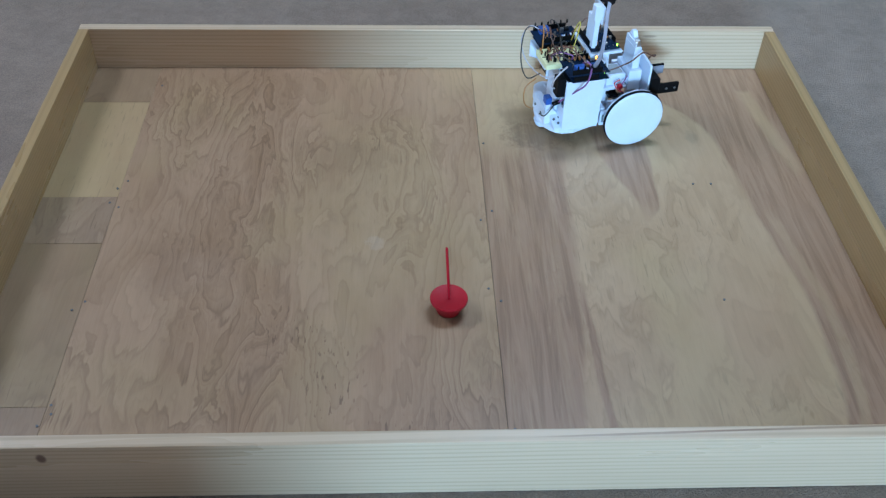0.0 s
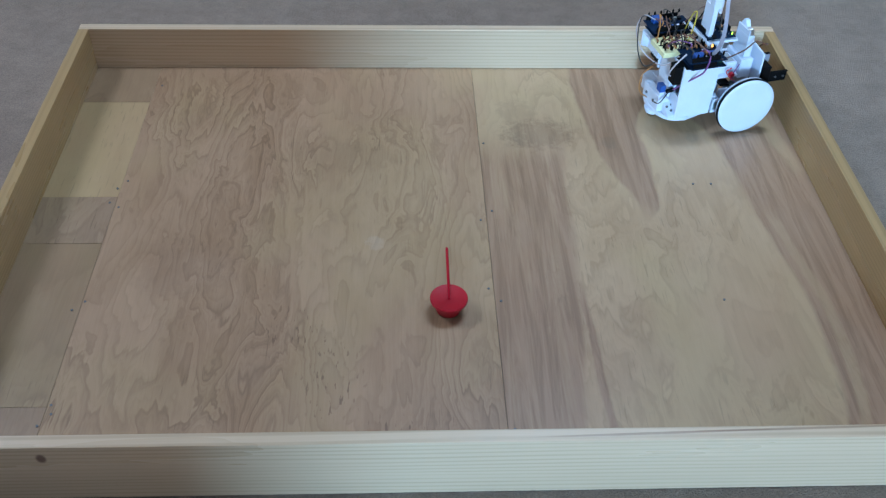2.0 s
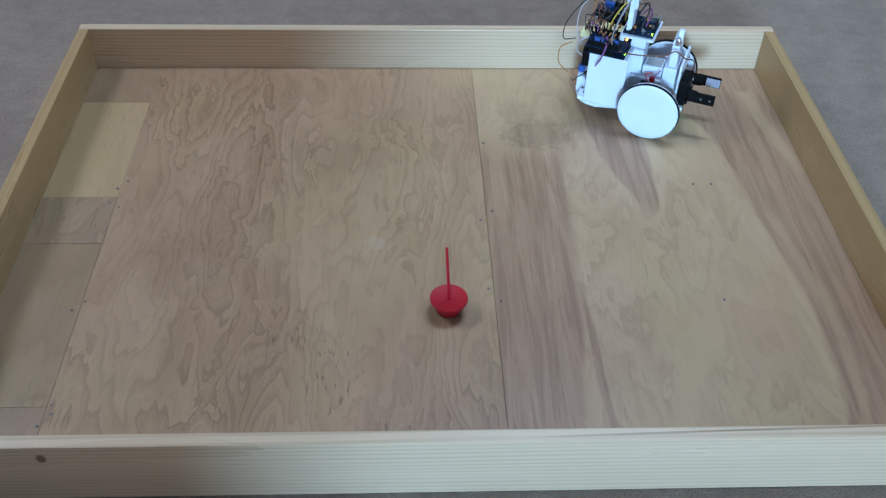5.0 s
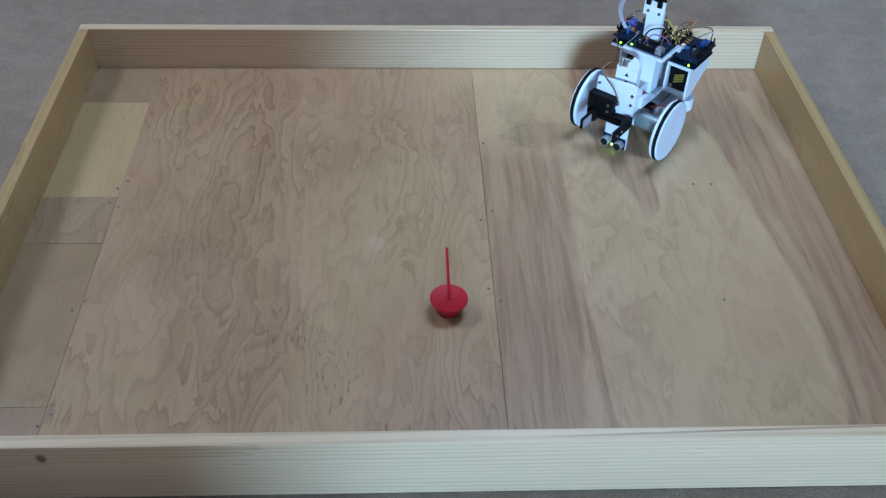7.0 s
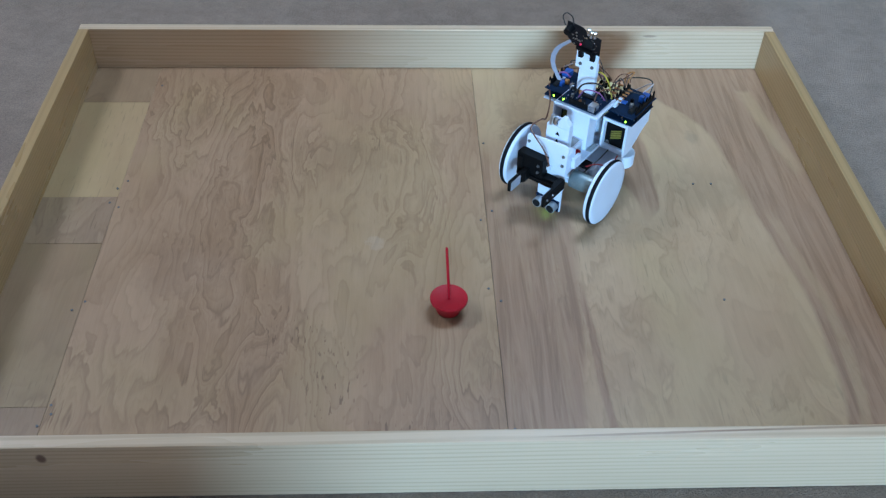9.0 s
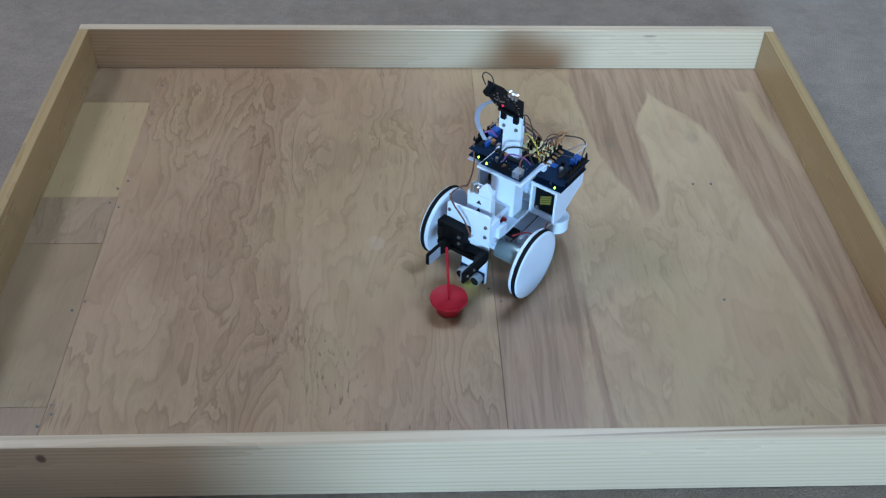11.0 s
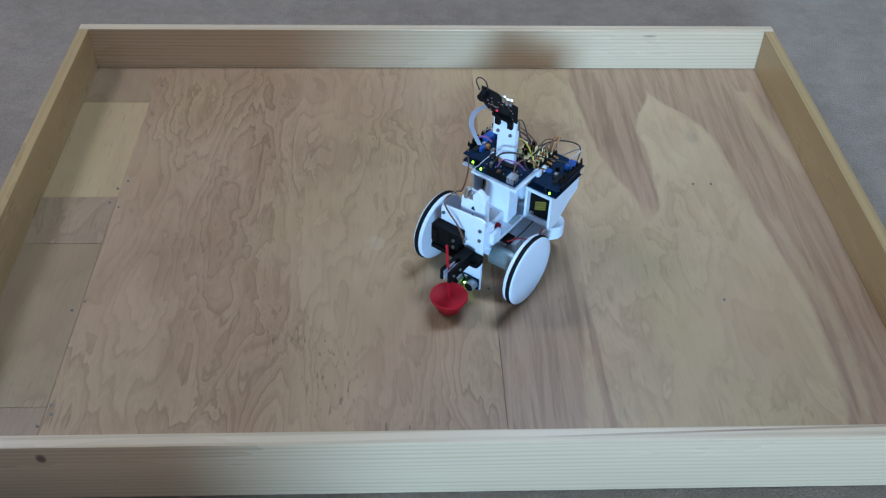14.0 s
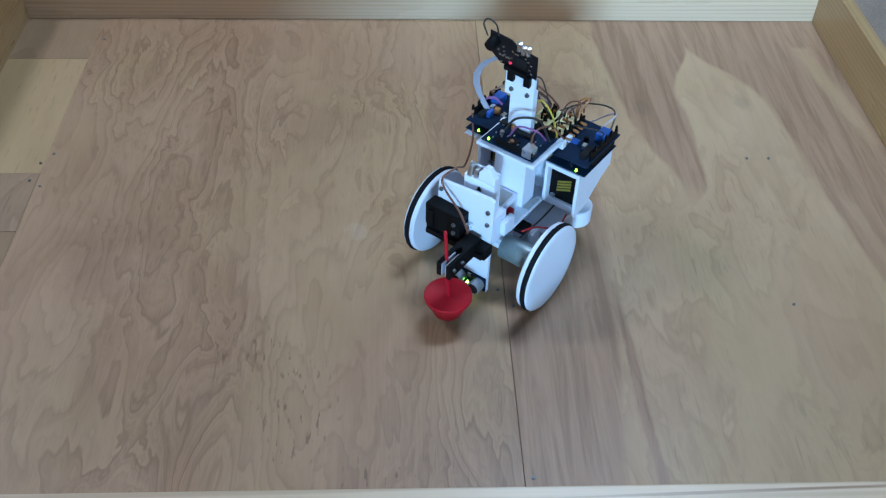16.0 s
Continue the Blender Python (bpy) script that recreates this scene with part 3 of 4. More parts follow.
def make_robot():
    robot = tagged(new("wheeled_robot"), "small white two-wheeled robot with circuit boards, wires and a black gripper", "robot")
    wheels = make_wheel(robot, 1), make_wheel(robot, -1)

    # base plate with a rounded tail, rear block and ball caster
    outline = [(-0.020, -0.028), (-0.020, 0.028), (-0.060, 0.046), (-0.100, 0.058)]
    outline += [(-0.114 + 0.036 * math.cos(a), 0.056 * math.sin(a)) for a in (radians(d) for d in range(100, 261, 16))]
    outline += [(-0.100, -0.058), (-0.060, -0.046)]
    part("base_plate", prism(B(), outline[::-1], 0.022, 0.031, bevel=0.0015), WHITE, robot)
    bm = B()
    tail = [(-0.147, 0.031), (-0.120, 0.031), (-0.120, 0.048), (-0.133, 0.062), (-0.147, 0.062)]
    prism(bm, tail, -0.030, 0.030, "y", 0.001)
    rear = part("rear_block", bm, WHITE, robot)
    for x, y in ((-0.1475, -0.014), (-0.1475, 0.014)):
        bolt(rear, (x, y, 0.046), (-1, 0, 0))
    for s in (-1, 1):
        wedge = [(s * 0.0565, 0.0312), (s * 0.0302, 0.0312), (s * 0.0302, 0.050), (s * 0.0545, 0.036)]
        part("tail_wedge", prism(B(), wedge, -0.1365, -0.112, "x", 0.0008), WHITE, rear)
        for x, k in ((-0.132, 0.35), (-0.122, 0.25), (-0.126, 0.65)):
            bolt(rear, (x, s * (0.0302 + 0.0243 * k), 0.0500 - 0.014 * k), (0, s * 0.5, 0.86))
    part("trimmer_post", box(B(), (-0.1455, -0.0285, 0.0622), (-0.1365, -0.016, 0.0708), 0.0008), WHITE, rear)
    part("trimmer", box(B(), (-0.1465, -0.0295, 0.0710), (-0.1355, -0.015, 0.0845), 0.0008), BLUE_BLOCK, rear, "blue adjuster block")
    part("plug", rod(B(), (-0.132, -0.027, 0.0700), (-0.124, -0.034, 0.078), 0.004, None, 12, 0.0006), BLACK, rear)
    bm = B()
    bmesh.ops.create_uvsphere(bm, u_segments=20, v_segments=12, radius=0.0085, matrix=Matrix.Translation((-0.138, 0, 0.0088)))
    caster = part("caster_ball", bm, TIN, robot, smooth=True)
    part("caster_housing", rod(B(), (-0.138, 0, 0.011), (-0.138, 0, 0.022), 0.012, 0.016, 24, 0.001), WHITE, caster)
    for s in (-1, 1):
        ear = lathe(B(), [(0, 0), (0.019, 0), (0.0205, 0.0015), (0.0205, 0.0225), (0.019, 0.024), (0, 0.024)], 36, pose(-0.118, s * 0.050, 0.031))
        if s > 0:
            part("caster_ear", ear, WHITE, robot, smooth=True)
        # gear motor on each side
        motor = part("gear_motor", rod(B(), (0, s * 0.022, WHEEL_R), (0, s * 0.060, WHEEL_R), 0.0155, None, 28, 0.001), GREY_STEEL, robot, "grey steel gear motor", smooth=True)
        part("gear_cap", rod(B(), (0, s * 0.0602, WHEEL_R), (0, s * 0.068, WHEEL_R), 0.0125, 0.0105, 24, 0.0008), TIN, motor, smooth=True)
        part("motor_clamp", box(B(), (-0.036, s * 0.044 - 0.003, 0.031), (-0.018, s * 0.044 + 0.003, 0.072), 0.001), WHITE, motor)
        part("motor_terminal", box(B(), (-0.030, s * 0.030 - 0.007, 0.072), (-0.012, s * 0.030 + 0.009, 0.078), 0.0008), BLACK, motor)

        # side cases that carry the boards, open to the front, with a dark module inside
        y_in, y_out = (0.028, 0.073) if s > 0 else (-0.026, -0.078)
        bm = B()
        if s > 0:
            y_side, foot = y_out, 0.086
            side = [(-0.146, 0.143), (-0.066, 0.143), (-0.066, 0.080), (-0.090, 0.080), (-0.126, 0.104), (-0.146, 0.112)]
        else:
            y_side, foot = s * 0.058, 0.034
            side = [(-0.124, 0.143), (-0.052, 0.143), (-0.056, 0.0315), (-0.124, 0.0315)]
        front, rear_x = (-0.066, -0.146) if s > 0 else (-0.052, -0.124)
        ys = sorted((y_side, y_side - s * 0.004))
        prism(bm, side, ys[0], ys[1], "y", 0.0008)
        case = part("side_case", bm, WHITE, robot)
        yy = sorted((y_in, y_side - s * 0.0042))
        part("case_top", box(B(), (rear_x, min(y_in, y_out), 0.1432), (front, max(y_in, y_out), 0.1436), 0), WHITE, case)
        part("case_roof", box(B(), (rear_x, yy[0], 0.1375), (front, yy[1], 0.143), 0.001), WHITE, case)
        if s > 0:
            part("case_back", box(B(), (-0.132, yy[0], 0.106), (-0.128, yy[1], 0.1373), 0.0008), WHITE, case)
        else:
            part("case_back", box(B(), (-0.123, yy[0], 0.034), (-0.119, yy[1], 0.074), 0.0008), WHITE, case)
        ys = sorted((y_in, y_in + s * 0.004))
        part("case_wall", box(B(), (rear_x + 0.019, ys[0], foot), (front, ys[1], 0.1373), 0.0008), WHITE, case)
        if s < 0:
            part("side_bracket", box(B(), (-0.0518, -0.0575, 0.0315), (-0.0380, -0.0535, 0.0600), 0.0008), WHITE, case)
            # grey slab on the bracket face, coloured for the shade in its hole
            part("bracket_hole_shade", box(B(), (-0.0488, -0.0581, 0.0380), (-0.0420, -0.0577, 0.0540), 0), GREY_STEEL, case)
        part("case_front", box(B(), (-0.078, yy[0], 0.0800), (-0.0715, yy[1], 0.0895), 0.0008) if s > 0 else box(B(), (-0.084, yy[0], 0.074), (-0.080, yy[1], 0.079), 0.0008), WHITE, case)
        mid = s * (0.0500 if s > 0 else 0.0425)
        half = 0.0175 if s > 0 else 0.0105
        module = part("battery_module", box(B(), (-0.125 if s > 0 else -0.138, mid - half, 0.0900 if s > 0 else 0.100), (-0.074, mid + half, 0.1365), 0.002), BLACK, case, "black battery module with a yellow label")
        for row in range(4):
            part("label", box(B(), (-0.0738, mid - 0.008, 0.1065 + 0.0042 * row), (-0.0726, mid + 0.0115, 0.1092 + 0.0042 * row), 0.0005, pose(0, 0, 0, 24, 0, 0)), YELLOW, module)
        part("knob", rod(B(), (-0.074, mid - 0.010, 0.0965), (-0.070, mid - 0.010, 0.0965), 0.0035, None, 12, 0.0005), TIN, module)

    # middle body and lift column
    part("centre_body", box(B(), (-0.062, -0.020, 0.0315), (-0.022, 0.020, 0.084), 0.0015), WHITE, robot)
    deck = part("deck", box(B(), (-0.066, -0.030, 0.0845), (0.0055, 0.030, 0.089), 0.001), WHITE, robot)
    hopper = part("hopper", box(B(), (-0.032, -0.022, 0.0892), (0.0036, 0.0150, 0.1100), 0.0012), WHITE, robot)
    part("hopper_window", box(B(), (-0.028, -0.018, 0.1102), (0.0, 0.0110, 0.1108), 0.0003), SMOKE, hopper)
    part("mid_plate", prism(B(), [(-0.040, -0.050), (-0.040, 0.050), (-0.100, 0.060), (-0.120, 0.052), (-0.120, -0.050)][::-1], 0.058, 0.062, bevel=0.0008), WHITE, robot)
    part("push_button", rod(B(), (-0.012, 0.0152, 0.0985), (-0.012, 0.0215, 0.0985), 0.0055, 0.0048, 20, 0.0012), RED, deck, "round red push button", smooth=True)
    part("push_button", rod(B(), (-0.010, -0.0305, 0.092), (-0.010, -0.037, 0.092), 0.0055, 0.0048, 20, 0.0012), RED, deck, "round red push button", smooth=True)
    part("standoff", rod(B(), (-0.040, 0.014, 0.089), (-0.040, 0.014, 0.108), 0.0028, None, 12, 0.0004), TIN, deck, smooth=True)
    part("clear_cover", box(B(), (-0.060, 0.021, 0.0892), (-0.036, 0.029, 0.0902), 0.0004), SMOKE, deck)
    column = part("lift_column", box(B(), (0.006, -0.030, 0.080), (0.030, 0.024, 0.118), 0.0012), WHITE, robot)
    tower = part("lift_tower", box(B(), (0.0125, -0.023, 0.1183), (0.0260, 0.0175, 0.160), 0.0012), WHITE, robot)
    face = [(-0.0040, 0.1602), (0.0175, 0.1602), (0.0175, 0.168), (0.0090, 0.1795), (0.0030, 0.1795), (-0.0040, 0.170)]
    part("tower_point", prism(B(), face, 0.0170, 0.0258, "x", 0.0008), WHITE, tower)
    part("tower_back", box(B(), (0.0128, -0.0225, 0.1602), (0.0160, 0.0170, 0.170), 0.0008), WHITE, tower)
    # black patches on the solid tower face paint the shade inside two holes
    for z in (0.131, 0.145):
        hole = B()
        prism(hole, [(-0.006, z), (0.002, z), (-0.002, z + 0.007)], 0.0262, 0.0266, "x", 0)
        part("slot_shade", hole, BLACK, tower, "black triangular patch for the shade in a hole")
    part("spring_clip", box(B(), (0.0145, -0.020, 0.156), (0.025, -0.013, 0.1725), 0.0025, pose(0, 0, 0, 0, -14, 0)), TIN, tower, "bent shiny steel clip")
    part("spring_clip", box(B(), (0.0165, -0.012, 0.156), (0.025, -0.006, 0.1705), 0.0022, pose(0, 0, 0, 0, -8, 0)), TIN, tower)
    part("side_bracket", box(B(), (-0.002, 0.0242, 0.088), (0.018, 0.0310, 0.108), 0.0012), WHITE, column)
    post = part("front_post", box(B(), (0.0305, -0.021, 0.005), (0.0355, 0.023, 0.0795), 0.0008), WHITE, robot)

    # distance sensor at the foot of the post
    sonar = part("distance_sensor", box(B(), (0.0357, -0.0215, 0.0065), (0.0373, 0.0225, 0.0275), 0.0004), PCB_BLUE, robot, "blue distance sensor with two round silver eyes")
    for y in (-0.0125, 0.0135):
        eye = part("eye", rod(B(), (0.0374, y, 0.0170), (0.0500, y, 0.0170), 0.0080, None, 28, 0.0006), SENSOR, sonar, "silver round sensor eye", smooth=True)
        part("mesh", rod(B(), (0.0496, y, 0.0170), (0.0504, y, 0.0170), 0.0068, None, 24), CHIP, eye)
    for y in (-0.0022, 0.0028):
        part("led", rod(B(), (0.0374, y, 0.0095), (0.0390, y, 0.0095), 0.0013, None, 10), LED_SENSOR, sonar, "small lit green lamp")
    part("crystal", box(B(), (0.0374, -0.002, 0.022), (0.040, 0.003, 0.0265), 0.0005), TIN, sonar)

    # lift carriage: plate, servo, bracket and two jaws
    plate = [(-0.048, 0.084), (-0.040, 0.073), (0.019, 0.073), (0.019, 0.060), (0.027, 0.056), (0.028, 0.139), (0.022, 0.142), (-0.046, 0.136), (-0.048, 0.132)]
    carriage = part("lift_carriage", prism(B(), plate, 0.0358, 0.0400, "x", 0.0008), WHITE, robot, "white plate that slides up the column")
    for y, z in ((0.021, 0.121), (0.021, 0.103), (-0.043, 0.123), (-0.043, 0.107)):
        bolt(carriage, (0.0400, y, z), (1, 0, 0), 0.0030)
    servo = part("servo", box(B(), (0.0404, -0.052, 0.079), (0.0580, -0.004, 0.110), 0.0012), BLACK, carriage, "black servo box")
    part("servo_lug", box(B(), (0.0584, -0.048, 0.080), (0.0600, -0.040, 0.104), 0.0006), BLACK, carriage)
    bolt(carriage, (0.0582, -0.012, 0.098), (1, 0, 0))
    bolt(carriage, (0.0582, -0.012, 0.086), (1, 0, 0))
    part("gripper_frame", box(B(), (0.0404, -0.052, 0.064), (0.0560, 0.030, 0.0786), 0.0012), BLACK, carriage, "black gripper body")
    part("gripper_rail", box(B(), (0.0562, -0.050, 0.067), (0.0600, 0.028, 0.074), 0.0006), BLACK, carriage)
    part("cable_clip", box(B(), (0.0404, -0.004, 0.088), (0.046, 0.002, 0.096), 0.0006), WHITE, carriage)
    jaws = []
    for s in (1, -1):
        shape = [(0.046, 0.0), (0.070, 0.0), (0.076, 0.0045), (0.106, 0.0045), (0.106, 0.0095), (0.046, 0.0095)]
        bm = prism(B(), [(x, s * y) for x, y in shape][::s], 0.066, 0.086, "z", 0.0006)
        jaw = part("jaw", bm, BLACK, carriage, "black flat gripper jaw")
        part("pad", box(B(), (0.080, min(s * 0.0025, s * 0.0043), 0.068), (0.105, max(s * 0.0025, s * 0.0043), 0.084), 0.0003), RIBBON, jaw, "grey grip pad")
        for x in (0.082, 0.098):
            bolt(jaw, (x, s * 0.0095, 0.076), (0, s, 0), 0.0022)
        jaws.append(jaw)

    # trays and boards
    tray = part("board_tray", box(B(), (-0.079, -0.039, 0.1655), (-0.019, 0.039, 0.1695), 0.0008), WHITE, robot)
    part("tray_leg", box(B(), (-0.060, -0.022, 0.0895), (-0.034, 0.020, 0.1652), 0.0012), WHITE, tray)
    controller(robot, -0.076, -0.035, -0.022, 0.0345, 0.1735, (-0.0255, -0.0265), (-0.031, 0.025), seed=3)
    part("board_spacer", box(B(), (-0.067, -0.029, 0.1697), (-0.031, 0.029, 0.1718), 0.0004), BLACK, tray)
    for s in (1, -1):
        lo, hi = (0.029, 0.079) if s > 0 else (-0.081, -0.028)
        controller(robot, -0.140 if s > 0 else -0.124, lo, -0.066 if s > 0 else -0.058, hi, 0.1465, (-0.0690 if s > 0 else -0.0610, 0.066 if s > 0 else -0.064), None, True, 5 + s)
        part("board_spacer", box(B(), (-0.130, lo + 0.006, 0.1438), (-0.076, hi - 0.006, 0.1448), 0.0003), BLACK, robot)
    bread = part("breadboard", box(B(), (-0.152, -0.0265, 0.1415), (-0.076, 0.0270, 0.151), 0.0008), CREAM, robot, "cream solderless breadboard full of jumper wires")
    # black strip laid on top paints the shade of the centre groove
    part("breadboard_groove_shade", box(B(), (-0.150, -0.0015, 0.1511), (-0.078, 0.0015, 0.1514), 0), BLACK, bread)
    part("breadboard_rest", box(B(), (-0.126, -0.0225, 0.034), (-0.110, 0.0225, 0.1413), 0.0008), WHITE, bread)
    rng = random.Random(4)
    bm = B()
    for k in range(34):
        x, y = rng.uniform(-0.149, -0.090), rng.choice((-1, 1)) * rng.uniform(0.004, 0.022)
        box(bm, (x - 0.0010, y - 0.0010, 0.151), (x + 0.0010, y + 0.0010, 0.151 + rng.uniform(0.006, 0.013)), 0)
    tagged(part("jumper_pins", bm, BLACK, bread), kind="stuff")
    bm = B()
    for k in range(9):
        x, y = -0.148 + 0.007 * k, rng.choice((-0.013, 0.014))
        rod(bm, (x, y - 0.006, 0.1555), (x + 0.001, y + 0.006, 0.1565), 0.0018, None, 8)
    tagged(part("resistors", bm, COPPER, bread), kind="stuff")

    # mast with camera board
    mast = part("mast", box(B(), (-0.0940, -0.020, 0.1372), (-0.0850, 0.0105, 0.229), 0.001), WHITE, robot)
    mast.location = (0.022, -0.006, 0)
    part("mast_head", box(B(), (-0.0848, -0.025, 0.219), (-0.0800, 0.0130, 0.251), 0.001), WHITE, mast)
    part("mast_hook", box(B(), (-0.0990, -0.026, 0.2292), (-0.0850, -0.012, 0.255), 0.001), WHITE, mast)
    for y in (-0.016, 0.005):
        bolt(mast, (-0.0800, y, 0.227), (1, 0, 0), 0.003)
        part("nut", box(B(), (-0.0800, y - 0.004, 0.240), (-0.0745, y + 0.004, 0.253), 0.0008), BLACK, mast)
    sheet = [(-0.031, 0.004), (-0.029, -0.010), (-0.018, -0.020), (0.029, -0.021), (0.029, 0.014), (0.004, 0.016), (-0.004, 0.022), (-0.031, 0.022)]
    lens = part("camera_board", prism(B(), sheet, -0.0008, 0.0008, "x", 0.0003), PCB_BLACK, robot, "black camera board with soldered parts")
    lens.matrix_basis = pose(-0.052, -0.018, 0.274, -6, 14, 0)
    part("lens_barrel", rod(B(), (0.0009, -0.024, 0.012), (0.014, -0.024, 0.012), 0.007, 0.006, 20, 0.0008), BLACK, lens)
    part("processor", box(B(), (0.0009, 0.004, -0.008), (0.003, 0.016, 0.004), 0.0003), CHIP, lens)
    for y, z in ((0.008, 0.022), (0.019, 0.021), (0.013, 0.019)):
        part("capacitor", rod(B(), (0.003, y, z - 0.006), (0.003, y, z + 0.005), 0.0032, None, 14, 0.0006), TIN, lens, "shiny silver can", smooth=True)
    bm = B()
    for k in range(24):
        y, z = rng.uniform(-0.028, 0.026), rng.uniform(-0.018, 0.012)
        box(bm, (0.0009, y - 0.0011, z - 0.0007), (0.0022, y + 0.0011, z + 0.0007), 0)
    tagged(part("surface_components", bm, TIN, lens), kind="stuff")
    part("connector", box(B(), (0.0009, -0.010, -0.0215), (0.006, 0.018, -0.015), 0.0005), BLACK, lens)
    part("led", rod(B(), (0.0009, -0.004, -0.012), (0.003, -0.004, -0.012), 0.0015, None, 8), LED_RED, lens, "small lit red lamp")
    part("antenna_wire", tube(B(), [(0.001, -0.020, 0.020), (0.0, -0.024, 0.033), (0.0, -0.034, 0.036), (0.0, -0.040, 0.026), (0.001, -0.034, 0.012)], 0.0010), WIRE["black"], lens)

    # ribbon cable from the camera board to the shield
    line = [Vector(p) for p in ((-0.056, -0.038, 0.264), (-0.064, -0.051, 0.251), (-0.070, -0.065, 0.238), (-0.075, -0.076, 0.224), (-0.079, -0.083, 0.209), (-0.082, -0.085, 0.194), (-0.084, -0.081, 0.180), (-0.084, -0.073, 0.169), (-0.083, -0.064, 0.160))]
    bm = B()
    rows = []
    for p in line:
        rows.append([bm.verts.new(p + Vector((dx, dy, 0))) for dx, dy in ((0.0006, -0.0040), (-0.0016, 0.0040), (-0.0024, 0.0036), (-0.0002, -0.0044))])
    for p, q in zip(rows, rows[1:]):
        for k in range(4):
            bm.faces.new((p[k], p[(k + 1) % 4], q[(k + 1) % 4], q[k]))
    bm.faces.new(rows[0][::-1]), bm.faces.new(rows[-1])
    part("ribbon_cable", bm, RIBBON, robot, "pale grey flat ribbon cable")

    # jumper wires: arcs from the side boards to the breadboard and between boards
    colours = ("black", "brown", "black", "orange", "black", "brown", "purple", "black", "brown", "black", "brown", "white")
    for k in range(11):
        s = 1 if k % 2 else -1
        a = Vector((-0.140 + 0.0075 * (k // 2), s * rng.choice((0.031, 0.072, 0.050)), 0.172))
        b = Vector((rng.uniform(-0.148, -0.092), s * rng.uniform(0.004, 0.021), 0.156))
        tall = rng.uniform(0.010, 0.030)
        m1 = a.lerp(b, 0.3) + Vector((rng.uniform(-0.012, 0.012), rng.uniform(-0.008, 0.008), tall))
        m2 = a.lerp(b, 0.7) + Vector((rng.uniform(-0.012, 0.012), 0, tall * 0.9))
        wire(robot, colours[k % 12], [a, a + Vector((0, 0, 0.008)), m1, m2, b + Vector((0, 0, 0.008)), b], rng.choice((0.0009, 0.0011, 0.0012)))
    wire(robot, "white", [(-0.132, 0.060, 0.168), (-0.152, 0.066, 0.176), (-0.172, 0.050, 0.160), (-0.170, 0.020, 0.134), (-0.150, -0.020, 0.124), (-0.122, -0.034, 0.142)])
    wire(robot, "black", [(-0.120, 0.074, 0.162), (-0.160, 0.060, 0.176), (-0.186, 0.010, 0.150), (-0.184, -0.020, 0.128), (-0.160, -0.022, 0.134)])
    wire(robot, "purple", [(-0.124, -0.034, 0.078), (-0.117, -0.046, 0.094), (-0.108, -0.062, 0.114), (-0.098, -0.080, 0.140), (-0.092, -0.078, 0.168), (-0.096, -0.066, 0.174), (-0.100, -0.058, 0.166)], 0.0016)
    wire(robot, "black", [(-0.128, -0.031, 0.076), (-0.140, -0.040, 0.070), (-0.152, -0.042, 0.058), (-0.158, -0.030, 0.056)])
    wire(robot, "white", [(-0.128, -0.060, 0.166), (-0.146, -0.062, 0.150), (-0.148, -0.050, 0.126), (-0.138, -0.040, 0.112), (-0.120, -0.040, 0.108)], 0.0014)
    wire(robot, "yellow", [(-0.086, 0.030, 0.160), (-0.082, 0.020, 0.196), (-0.086, 0.002, 0.206), (-0.100, -0.016, 0.180), (-0.110, -0.012, 0.134)])
    wire(robot, "orange", [(-0.166, -0.020, 0.124), (-0.186, -0.024, 0.110), (-0.186, -0.026, 0.080), (-0.168, -0.024, 0.062)])
    wire(robot, "brown", [(-0.037, 0.021, 0.178), (-0.043, 0.023, 0.198), (-0.060, 0.032, 0.199), (-0.078, 0.036, 0.178), (-0.090, 0.040, 0.160)])
    wire(robot, "purple", [(-0.041, -0.009, 0.178), (-0.037, 0.004, 0.199), (-0.043, 0.025, 0.198), (-0.057, 0.029, 0.180)])
    wire(robot, "black", [(-0.047, -0.019, 0.178), (-0.041, -0.002, 0.205), (-0.050, 0.022, 0.208), (-0.064, 0.030, 0.176), (-0.080, 0.034, 0.158)], 0.0014)
    wire(robot, "red", [(-0.066, 0.064, 0.082), (-0.050, 0.062, 0.070), (-0.028, 0.046, 0.078), (-0.006, 0.040, 0.084)])
    wire(robot, "black", [(-0.070, 0.044, 0.082), (-0.046, 0.044, 0.080), (-0.024, 0.040, 0.074), (-0.004, 0.034, 0.066)])
    wire(robot, "red", [(0.000, -0.030, 0.078), (-0.014, -0.040, 0.088), (-0.022, -0.034, 0.100), (-0.010, -0.030, 0.104)])
    wire(robot, "purple", [(0.004, -0.031, 0.070), (-0.010, -0.036, 0.090), (0.002, -0.032, 0.112)])
    # servo lead looping over the plate, and the long lead back to the boards
    wire(robot, "brown", [(0.047, -0.002, 0.096), (0.054, 0.004, 0.108), (0.054, -0.008, 0.130), (0.050, -0.030, 0.146), (0.040, -0.042, 0.152), (0.022, -0.036, 0.158), (0.000, -0.040, 0.146),
                          (-0.040, -0.058, 0.148), (-0.070, -0.080, 0.160)], 0.0013)
    return robot, wheels, carriage, jaws


robot, wheels, carriage, jaws = make_robot()


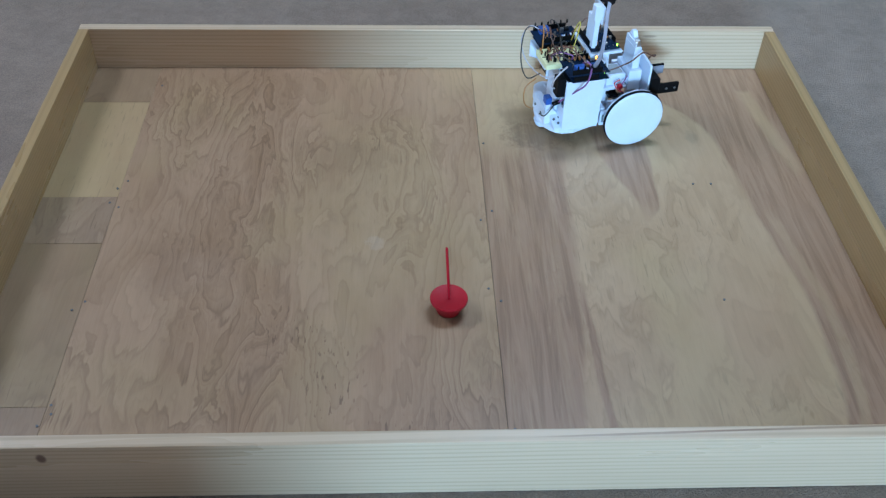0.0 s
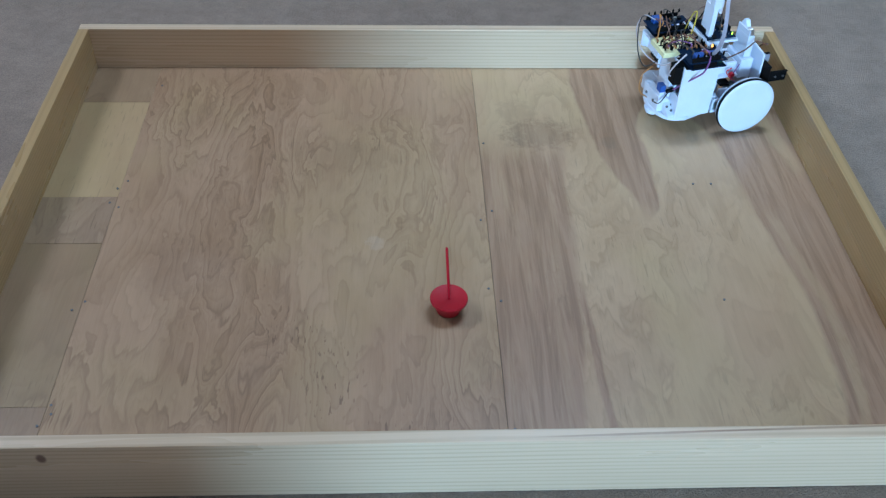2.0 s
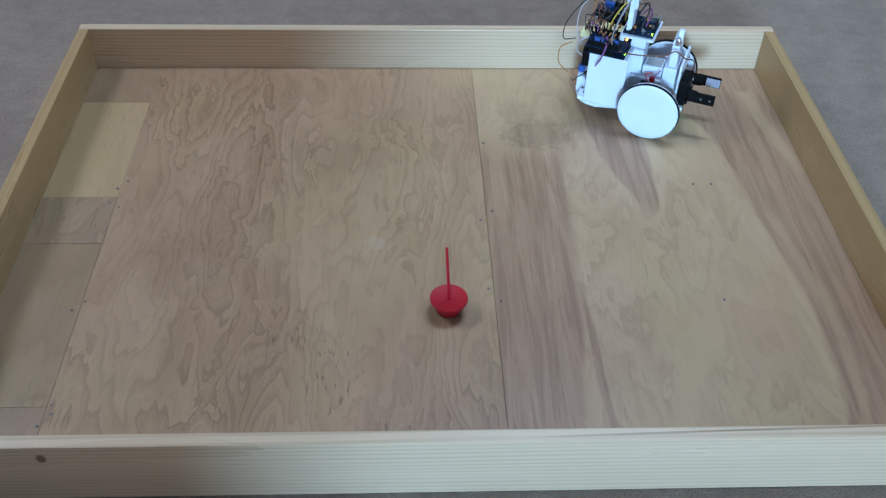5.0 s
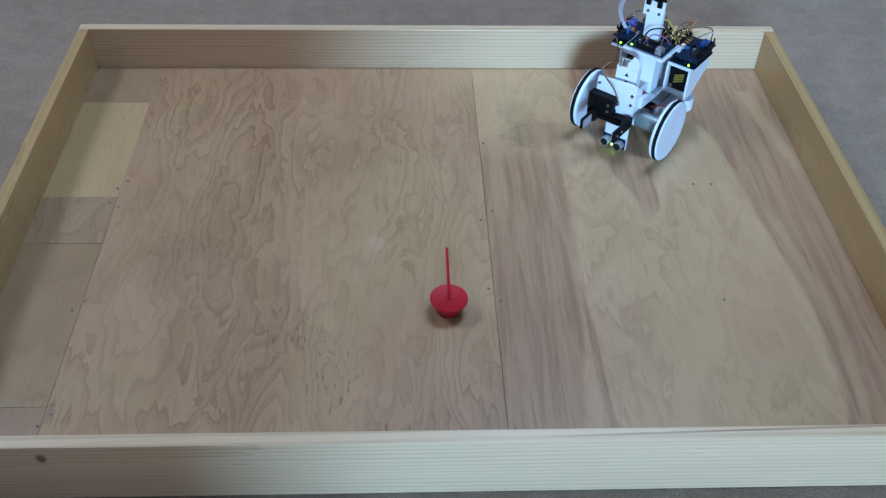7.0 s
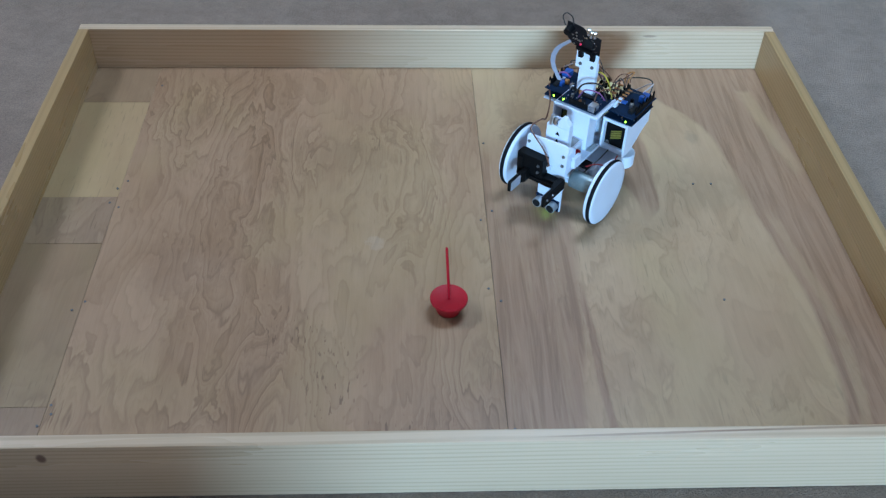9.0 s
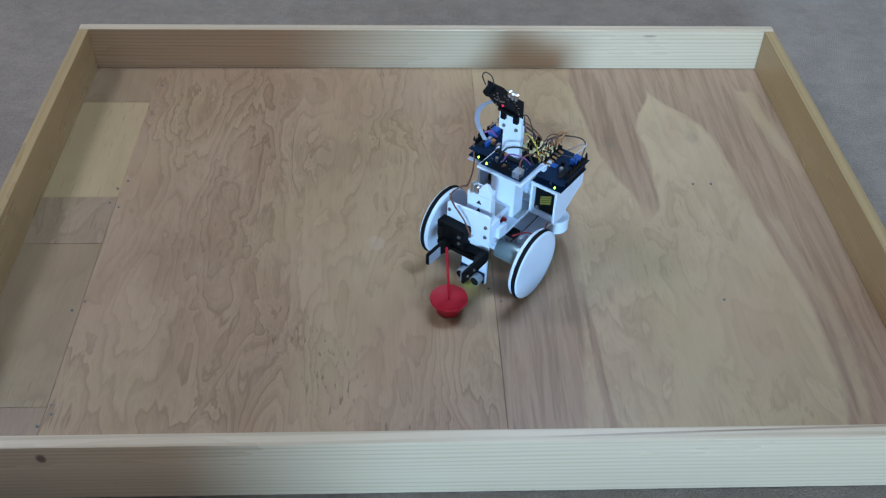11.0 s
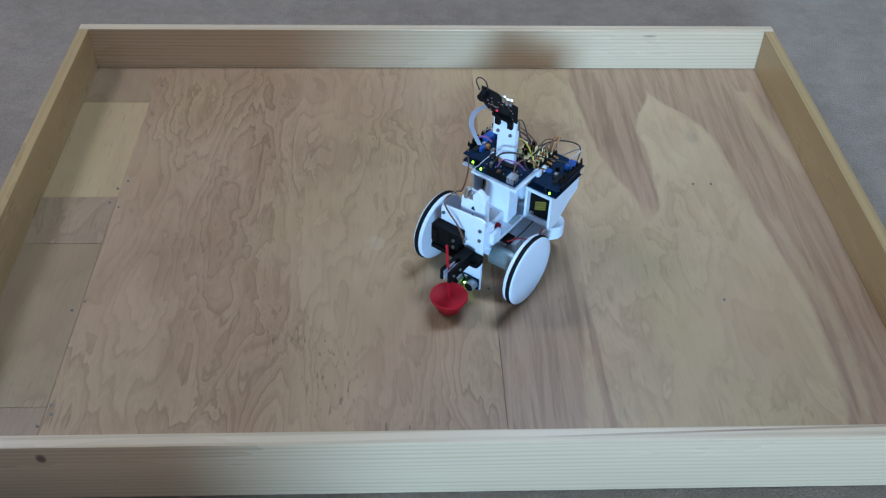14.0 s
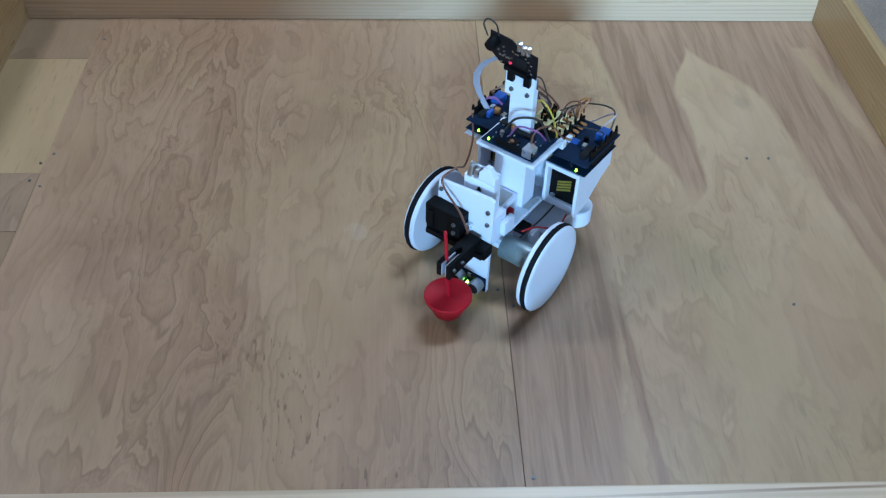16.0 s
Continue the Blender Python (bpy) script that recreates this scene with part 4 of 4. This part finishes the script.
# ---------------------------------------------------------------- what moves
def motions():
    # robot: seconds, x, y, heading in degrees
    way = [(0.00, 0.2513, -0.1743, 13.5), (0.50, 0.3058, -0.1639, 13.5), (1.00, 0.3603, -0.1542, 13.5), (1.50, 0.4112, -0.1443, 13.5), (2.00, 0.4625, -0.1348, 13.5), (2.15, 0.4676, -0.1346, 13.5), (3.35, 0.4676, -0.1346, 13.5), (3.50, 0.4622, -0.1358, 13.5), (4.00, 0.3981, -0.1473, 13.5), (4.20, 0.3719, -0.1519, 13.5),
           (4.55, 0.3370, -0.1582, 13.5), (4.75, 0.3350, -0.1585, 9),
           (4.95, 0.3345, -0.1588, -15), (5.15, 0.3340, -0.1590, -42), (5.35, 0.3335, -0.1592, -70), (5.55, 0.3328, -0.1598, -97), (5.75, 0.3315, -0.1612, -120), (5.95, 0.3285, -0.1650, -129.3),
           (6.3, 0.3120, -0.1865, -129.5), (6.5, 0.2978, -0.2031, -129.5), (7.0, 0.2627, -0.2405, -129.5), (7.5, 0.2275, -0.2813, -129.3), (8.0, 0.1915, -0.3304, -129.3), (8.5, 0.1570, -0.3727, -129.2), (9.0, 0.1234, -0.4098, -129.0), (9.5, 0.0915, -0.4500, -128.5), (10.0, 0.0585, -0.4910, -128.5), (10.5, 0.0247, -0.5330, -128.5), (11.0, -0.0100, -0.5768, -128.5), (11.2, -0.0192, -0.5895, -128.5), (16.0, -0.0192, -0.5895, -128.5)]
    walk(robot, [(t, pose(x, y, 0, 0, 0, h)) for t, x, y, h in way])
    for wheel, side in zip(wheels, (1, -1)):
        turned, rows, last = 0.0, [], way[0]
        for now in way:
            h = radians((now[3] + last[3]) / 2)
            run = (now[1] - last[1]) * math.cos(h) + (now[2] - last[2]) * math.sin(h) - side * 0.08 * radians(now[3] - last[3])
            turned += run / WHEEL_R
            rows.append((now[0], Matrix.Translation(wheel.location) @ Matrix.Rotation(turned, 4, "Y")))
            last = now
        walk(wheel, rows)
    lift = [(0.0, 0.0), (12.6, 0.0), (13.0, 0.0011), (13.5, 0.0032), (14.0, 0.0047), (14.5, 0.0066), (15.0, 0.0083), (15.5, 0.0108), (16.0, 0.0130)]
    walk(carriage, [(t, pose(0, 0, z)) for t, z in lift])
    walk(top, [(t, pose(*TOP_AT, z)) for t, z in lift])
    for jaw, wide, shut in zip(jaws, (0.0225, -0.0265), (0.0087, 0.0101)):
        walk(jaw, [(0.0, pose(0, wide, 0)), (11.1, pose(0, wide, 0)), (11.45, pose(0, shut, 0)), (16.0, pose(0, shut, 0))])


motions()
